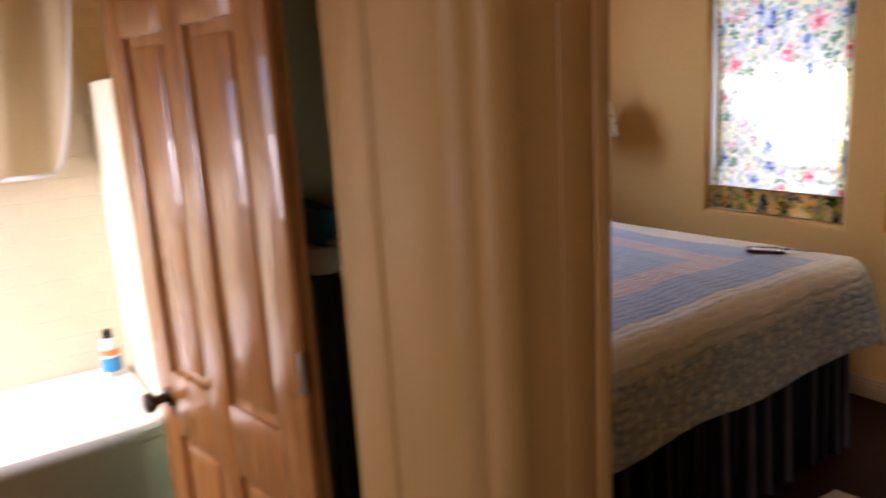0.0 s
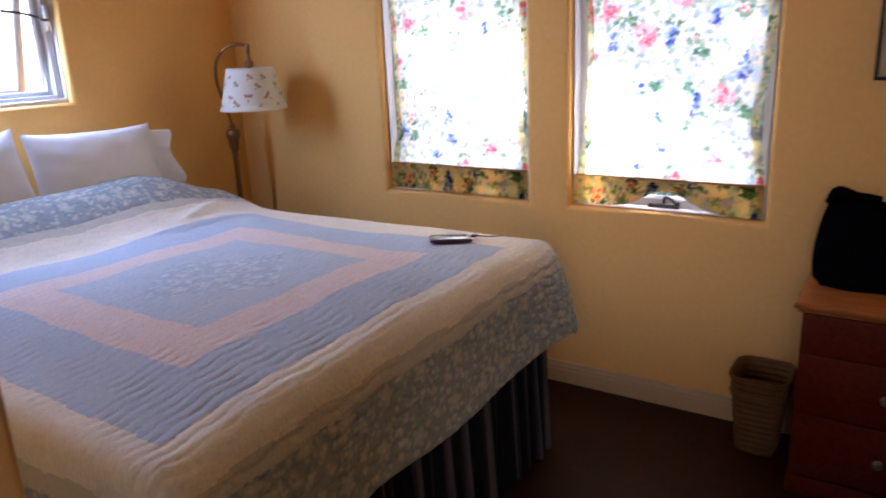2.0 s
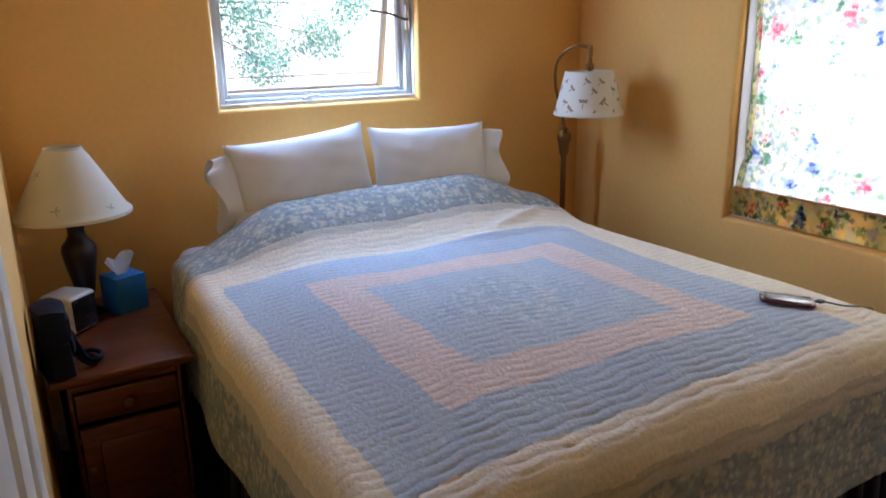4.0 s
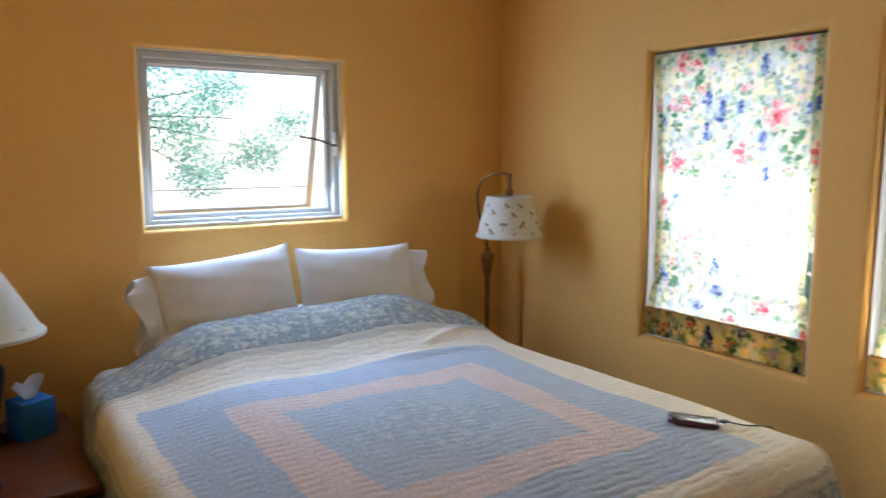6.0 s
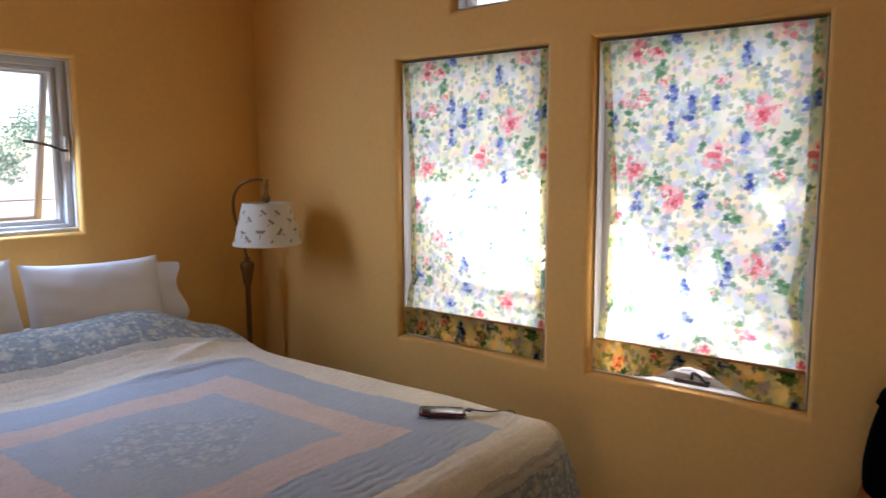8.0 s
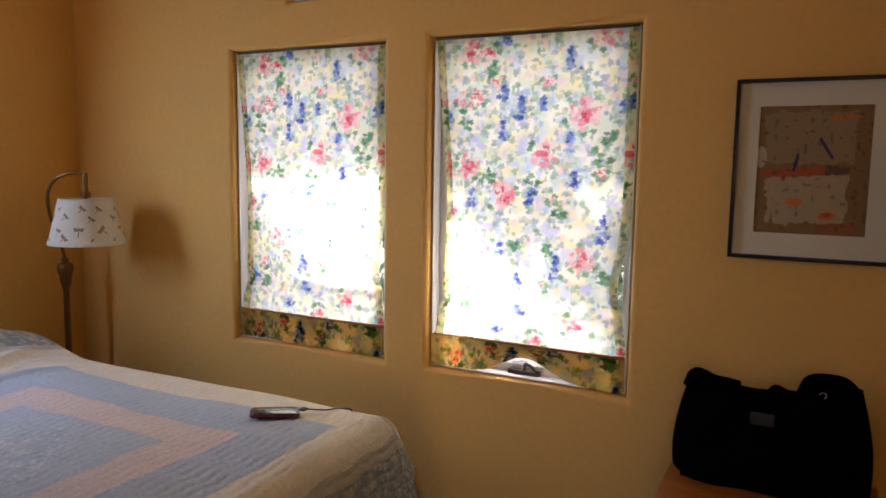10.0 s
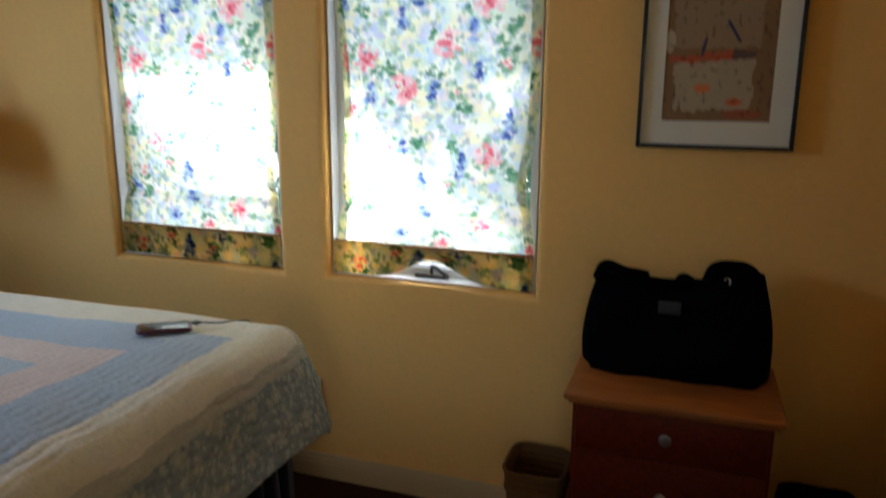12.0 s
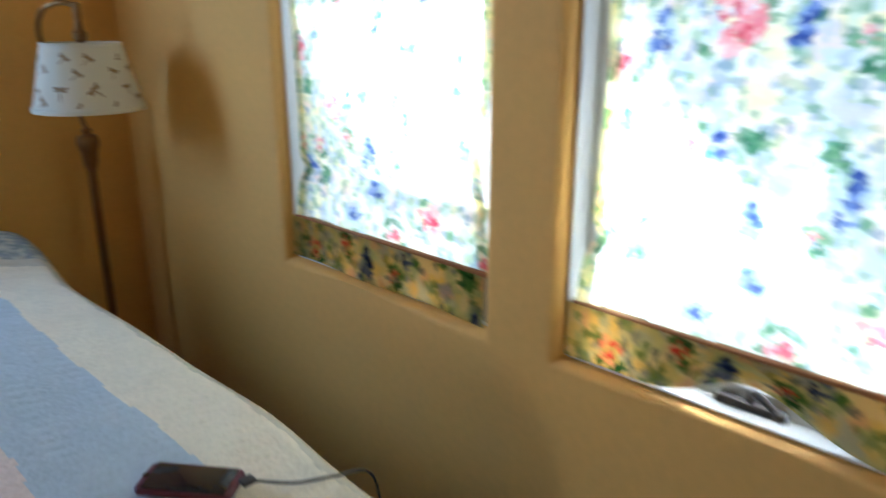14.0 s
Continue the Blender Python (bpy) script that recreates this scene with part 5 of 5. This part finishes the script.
part("pocket", soft_box(-0.155, -0.085, 0.03, -0.09, 0.085, 0.20, 7, 0.5, 0.010, 12), M_BLACK, bp)
bn = thing("bench", pose(3.24, 0.50, 0), "low light wood bench against the wall", "bench")
part("seat", box(-0.28, -0.130, 0.39, 0.305, 0.158, 0.42, 0.006, 3), M_BENCH, bn)
for lx in (-0.25, 0.255):
    for ly in (-0.115, 0.115):
        part("leg", box(lx, ly, 0, lx + 0.03, ly + 0.03, 0.39, 0.003), M_BENCH, bn)
part("rail", box(-0.22, 0.122, 0.33, 0.255, 0.138, 0.39, 0.002), M_BENCH, bn)
cl = thing("folded_clothes", pose(3.27, 0.475, 0.42), "pile of dark folded clothes on the bench", "clothes")
part("lower_garment", soft_box(-0.22, -0.10, 0.0, 0.22, 0.10, 0.07, 9, 0.5, 0.012, 21), M_BLACK, cl)
part("upper_garment", soft_box(-0.17, -0.09, 0.055, 0.20, 0.09, 0.125, 9, 0.5, 0.016, 22), M_DTEAL, cl)

# pale mat at the foot of the bed
mt = thing("bath_mat", pose(2.80, 1.615, 0), "small beige cotton mat at the bed's foot", "rug")
M_MATR = mat("beige_cotton_loop", (0.52, 0.38, 0.24), 0.95, vary=0.15, scale=14, fine=140, bump=0.8, dist=0.006)
part("pile", soft_box(-0.33, -0.21, 0.0, 0.33, 0.21, 0.020, 11, 0.12, 0.004, 31), M_MATR, mt)
part("binding", tube([(0.335 * math.copysign(abs(math.cos(a)) ** 0.3, math.cos(a)), 0.213 * math.copysign(abs(math.sin(a)) ** 0.3, math.sin(a)), 0.008) for a in np.linspace(0, 2 * math.pi, 48)], 0.007, 6), M_MATR, mt)

# ---- closet door on the west wall, and the bathroom door ----
M_WDOOR = mat("white_door_paint", (0.72, 0.70, 0.64), 0.4, vary=0.05, scale=5, fine=60, bump=0.05)


def panel_door(name, m, w, h, material, label, knob_mat, knob_z, rows, knob_sides=(-1, 1)):
    """A panelled leaf: x runs from the hinge, y is its thickness, with sunk fields and raised panels on both faces."""
    th = thing(name, m, label, "door", kind="structure")
    t = 0.020
    part("core", box(0, -0.008, 0.008, w, 0.008, h), material, th)
    st = 0.105
    mid = w / 2
    for a, b in ((0, st), (mid - 0.05, mid + 0.05), (w - st, w)):
        part("stile", box(a, -t, 0.008, b, t, h, 0.003), material, th)
    zs = [0.008] + [z for r in rows for z in r] + [h]
    for a, b in zip(zs[::2], zs[1::2]):
        for c, d in ((st, mid - 0.05), (mid + 0.05, w - st)):
            part("rail", box(c, -t, a, d, t, b, 0.003), material, th)
    for a, b in rows:
        for c, d in ((st, mid - 0.05), (mid + 0.05, w - st)):
            part("panel", box(c + 0.022, -t + 0.004, a + 0.022, d - 0.022, t - 0.004, b - 0.022, 0.011, 2), material, th)
    for s_ in knob_sides:
        kb = lathe([(0.026, 0.0), (0.026, 0.004), (0.012, 0.008), (0.011, 0.030), (0.020, 0.036), (0.026, 0.046), (0.024, 0.058), (0.010, 0.064)], 24)
        k = part("door_knob", kb, knob_mat, th, "metal door knob")
        k.matrix_local = pose(w - 0.065, s_ * t, knob_z, 90 if s_ < 0 else -90, 0, 0)
    for z in (0.22, 1.02, 1.82):
        part("hinge", lathe([(0.006, z - 0.04), (0.006, z + 0.04)], 10, None, (-0.004, t, 0)), M_METAL, th)
    return th


panel_door("door_1", pose(1.460, 1.56, 0, 0, 0, 89.6), 0.490, 2.03, M_WDOOR, "narrow white panelled closet door on the wall", M_METAL, 0.95, [(0.22, 0.78), (0.95, 1.60), (1.70, 1.93)], ())
panel_door("door_2", pose(1.172, 1.800, 0, 0, 0, 99.6), 0.715, 2.03, M_DOORW, "varnished pine six-panel bathroom door standing open", M_IRON, 0.79, [(0.22, 0.70), (0.87, 1.66), (1.74, 1.94)])

# ---- bathroom ----
tub = thing("bathtub", pose(0.2, 3.31, 0), "white enamel bathtub with broad rim", "bathtub")
tx0, tx1, ty0, ty1 = -0.88, 0.935, -0.335, 0.345
tbm = bmesh.new()
loops = []
for inset, z in ((0.0, 0.0), (0.0, 0.44), (-0.012, 0.455), (-0.012, 0.485), (0.0, 0.50), (0.03, 0.503), (0.075, 0.498), (0.095, 0.47), (0.13, 0.20), (0.18, 0.13)):
    pts = []
    for k in range(64):
        a = 2 * math.pi * k / 64
        e = 0.12 if inset < 0.05 else 0.35
        c, s_ = math.cos(a), math.sin(a)
        pts.append(tbm.verts.new(((tx0 + tx1) / 2 + math.copysign(abs(c) ** e, c) * ((tx1 - tx0) / 2 - inset), (ty0 + ty1) / 2 + math.copysign(abs(s_) ** e, s_) * ((ty1 - ty0) / 2 - inset), z)))
    loops.append(pts)
for a, b in zip(loops, loops[1:]):
    for k in range(64):
        tbm.faces.new((a[k], a[(k + 1) % 64], b[(k + 1) % 64], b[k]))
tbm.faces.new(loops[-1])
part("shell", tbm, M_TUB, tub)
part("drain", lathe([(0.03, 0.131), (0.03, 0.136), (0.01, 0.137)], 20, None, (-0.5, 0, 0)), M_METAL, tub)

btl = thing("shampoo_bottle", pose(1.070, 3.535, 0.502), "white bottle with orange and blue label", "bottle")
part("body", lathe([(0.030, 0), (0.034, 0.006), (0.034, 0.125), (0.026, 0.142), (0.014, 0.150)], 24), M_PLASTIC, btl)
part("cap", lathe([(0.018, 0.150), (0.018, 0.178), (0.014, 0.182)], 20), M_DARKPL, btl, "dark cap")
part("label", lathe([(0.0345, 0.02), (0.0348, 0.02), (0.0348, 0.075), (0.0345, 0.075)], 24, close=False), M_BLUELB, btl, "blue label")
part("label", lathe([(0.0345, 0.085), (0.0348, 0.085), (0.0348, 0.108), (0.0345, 0.108)], 24, close=False), M_ORANGE, btl, "orange label")


def curtain(u, v):
    x = -0.37 + u * 1.51
    sagz = 1.28 + 0.10 * np.abs(u - 0.75) ** 1.5 + 0.75 * np.clip((u - 0.90) / 0.10, 0, 1) ** 1.8
    z = 2.12 + v * (sagz - 2.12)
    y = 3.52 + 0.020 * np.sin(u * 42 + 2 * v) + 0.03 * v * np.sin(u * 9)
    return x, y, z


cur = thing("shower_curtain", pose(0, 0, 0), "beige swagged shower curtain over the bathtub", "curtain")
sheet("cloth", curtain, 160, 24, M_CURT, cur)
part("trim_band", tube([(-0.37 + u * 1.51, 3.50 + 0.02 * math.sin(u * 42), 1.285 + 0.10 * abs(u - 0.75) ** 1.5 + 0.75 * max(0, (u - 0.90) / 0.10) ** 1.8) for u in np.linspace(0, 1, 60)], 0.008, 8), M_LINEN, cur, "white hem braid")
part("rod", tube([(-0.69, 3.52, 2.13), (1.145, 3.52, 2.13)], 0.012, 12), M_METAL, cur, "metal curtain rod")

for nm, mt_, y0, zt, zb, d, lab in (("hand_towel", M_TEAL, 2.02, 1.30, 1.225, 0.050, "folded teal towel on a bar"), ("bath_towel", M_WTERRY, 2.03, 1.222, 1.165, 0.058, "folded white towel under a teal one"), ("dark_towel", M_DTERRY, 2.05, 1.16, 0.55, 0.048, "long dark towel hanging on the green wall")):
    t_ = thing(nm, pose(1.30, y0, 0), lab, "towel")
    part("cloth", soft_box(-d, -0.14, zb, 0.0, 0.16, zt, 8, 0.25, 0.006, len(nm)), mt_, t_)
    if nm == "dark_towel":
        part("border_band", soft_box(-d - 0.003, -0.138, zb + 0.05, -0.001, 0.158, zb + 0.09, 6, 0.1, 0.001, 4), M_TEAL, t_, "dark woven band")
rail_ = thing("towel_rail", pose(1.304, 2.03, 0), "chrome towel rail on the bathroom wall", "rail")
part("bar", tube([(-0.03, -0.2, 1.235), (-0.03, 0.22, 1.235)], 0.007, 10), M_METAL, rail_)
for y_ in (-0.2, 0.22):
    part("bracket", tube([(0, y_, 1.235), (-0.03, y_, 1.235)], 0.009, 10), M_METAL, rail_)

# ---- outside ----
tagged(link("ground", box(-220, -220, -0.9, 220, 220, -0.5), M_EARTH), "pale dry ground around the house", "ground", kind="structure")
# unseen overhang, its depth set by where the sun patch should begin
tagged(link("shading_eave", box(-1.3, -1.1, H + 0.125, 5.20, 4.75, H + 0.25), M_STUCCO), "unseen flat roof added to shade the east windows", "roof", kind="structure")


def tree(name, place, height, clusters, seed, label, leaf=0.07, per=520):
    """A tapered trunk with limbs to leaf clusters, each a cloud of small leaves with gaps."""
    th = thing(name, pose(*place), label, "tree")
    rg = random.Random(seed)
    part("trunk", tube(curve_points([(0, 0, -0.1), (0.05, 0.03, height * 0.25), (-0.04, 0.05, height * 0.5), (0.02, 0.0, height * 0.75)], 5), [0.16 - 0.006 * k for k in range(16)], 10), M_BARK, th)
    for cx, cy, cz, _r in clusters:
        part("limb", tube(curve_points([(0, 0, height * 0.45), (cx * 0.4, cy * 0.4, height * 0.5 + 0.3 * (cz - height * 0.5)), (cx, cy, cz)], 5), [0.035 - 0.0028 * k for k in range(11)], 7), M_BARK, th)
    vs, fs = [], []
    for cx, cy, cz, r in clusters:
        for _ in range(int(per * r * r * 4)):
            a, b = rg.uniform(0, 2 * math.pi), math.acos(rg.uniform(-1, 1))
            q = r * rg.random() ** 0.4 * (0.85 + 0.3 * noise.noise(Vector((a * 1.5, b * 2, seed))))
            c = Vector((cx + q * math.sin(b) * math.cos(a), cy + q * math.sin(b) * math.sin(a), cz + q * math.cos(b) * 0.85))
            e1 = Vector((rg.uniform(-1, 1), rg.uniform(-1, 1), rg.uniform(-1, 1))).normalized()
            e2 = e1.cross(Vector((rg.uniform(-1, 1), rg.uniform(-1, 1), rg.uniform(-1, 1)))).normalized()
            s1, s2 = leaf * rg.uniform(0.7, 1.3), leaf * 0.45 * rg.uniform(0.7, 1.3)
            n0 = len(vs)
            vs += [tuple(c - e1 * s1), tuple(c + e2 * s2), tuple(c + e1 * s1), tuple(c - e2 * s2)]
            fs.append((n0, n0 + 1, n0 + 2, n0 + 3))
    me = bpy.data.meshes.new("crown")
    me.from_pydata(vs, [], fs)
    me.materials.append(M_LEAF)
    cr = new("crown", me)
    cr.parent = th
    tagged(cr, "open crown of small leaves", kind="stuff")
    return th


def on_sun_ray(y, z, dist):
    return Vector((4.05, y, z)) + toward * dist


# leaf clusters out of view, set on sun rays to shape the sun patches
SHADE_NEAR = ((3.06, 1.36, 0.15), (2.99, 1.22, 0.19), (2.98, 1.02, 0.24), (2.80, 1.04, 0.18), (2.62, 0.98, 0.16), (2.42, 0.97, 0.15))
SHADE_FAR = ((1.99, 1.51, 0.14), (1.80, 1.45, 0.20), (1.60, 1.38, 0.22), (1.46, 1.24, 0.20), (1.40, 1.05, 0.16), (1.62, 1.15, 0.12), (1.80, 1.28, 0.11), (1.90, 0.84, 0.12), (1.76, 0.83, 0.16), (1.60, 0.84, 0.14))
for spots, off, dens, sd, lab in ((SHADE_NEAR, 0.5, 1500, 4, "unseen tree added to shape the near window's sun patch"), (SHADE_FAR, 0.8, 900, 9, "unseen slender tree added to dapple the far window")):
    lit = [(on_sun_ray(y, z, 5.0), r) for y, z, r in spots]
    base = Vector((lit[0][0].x + off, lit[1][0].y - 0.2, -0.5))
    # lower clusters added only to hide the low bright sky from the windows
    lit += [(Vector((6.7, base.y + dy, z)), 0.62) for dy, z in ((0.1, 0.5), (0.75, 1.3), (-0.6, 1.2), (0.2, 2.0), (-0.2, 1.3))]
    tree("tree", base, 4.6, [(p.x - base.x, p.y - base.y, p.z - base.z, r) for p, r in lit], sd, lab, 0.05, dens)
tree("tree", (3.3, 16.0, -0.5), 5.5, [(2.3, 0, 2.6, 1.0), (3.2, 0.4, 3.4, 0.9), (2.0, -0.3, 3.9, 0.9), (3.9, 0.2, 2.1, 0.8), (2.7, 0.3, 1.6, 0.8), (4.7, 0.2, 2.7, 0.6), (1.2, 0, 3.0, 0.9), (1.9, 0.2, 4.6, 0.7), (0.6, 0.1, 3.9, 0.8)], 6, "leafy tree spreading beyond the garden", 0.038, 700)
fence = thing("garden_fence", pose(0, 12.0, -0.5), "thin dark wire fence across the garden", "fence")
for k in range(2):
    part("post", lathe([(0.03, 0), (0.03, 1.55), (0.01, 1.58)], 10, None, (-3.8 + k * 13.4, 0, 0)), M_IRON, fence)
part("strand", tube([(-3.8, 0, 1.5), (9.6, 0, 1.5)], 0.010, 6), M_IRON, fence)

# ---- pieces: bath wall tiles ----
def tile_mesh(w, h, t, name, material):
    me = bpy.data.meshes.new(name)
    bm = box(-w / 2, -h / 2, -t, w / 2, h / 2, 0, 0.0)
    for v in bm.verts:
        if v.co.z > -1e-6:
            v.co.x *= 1 - 0.004 / w
            v.co.y *= 1 - 0.004 / h
    bm.to_mesh(me)
    bm.free()
    me.materials.append(material)
    return me


wallt = bpy.data.objects["wall_bathroom_north"]
tm = tile_mesh(0.148, 0.072, 0.006, "tile", M_TILE)
for i in range(9):
    for j in range(22):
        o = new("tile", tm)
        o.parent = wallt
        o.matrix_local = pose(0.0 + 0.152 * i + (0.076 if j % 2 else 0) - 0.1, 3.6583, 0.54 + j * 0.076, 90, 0, 0)
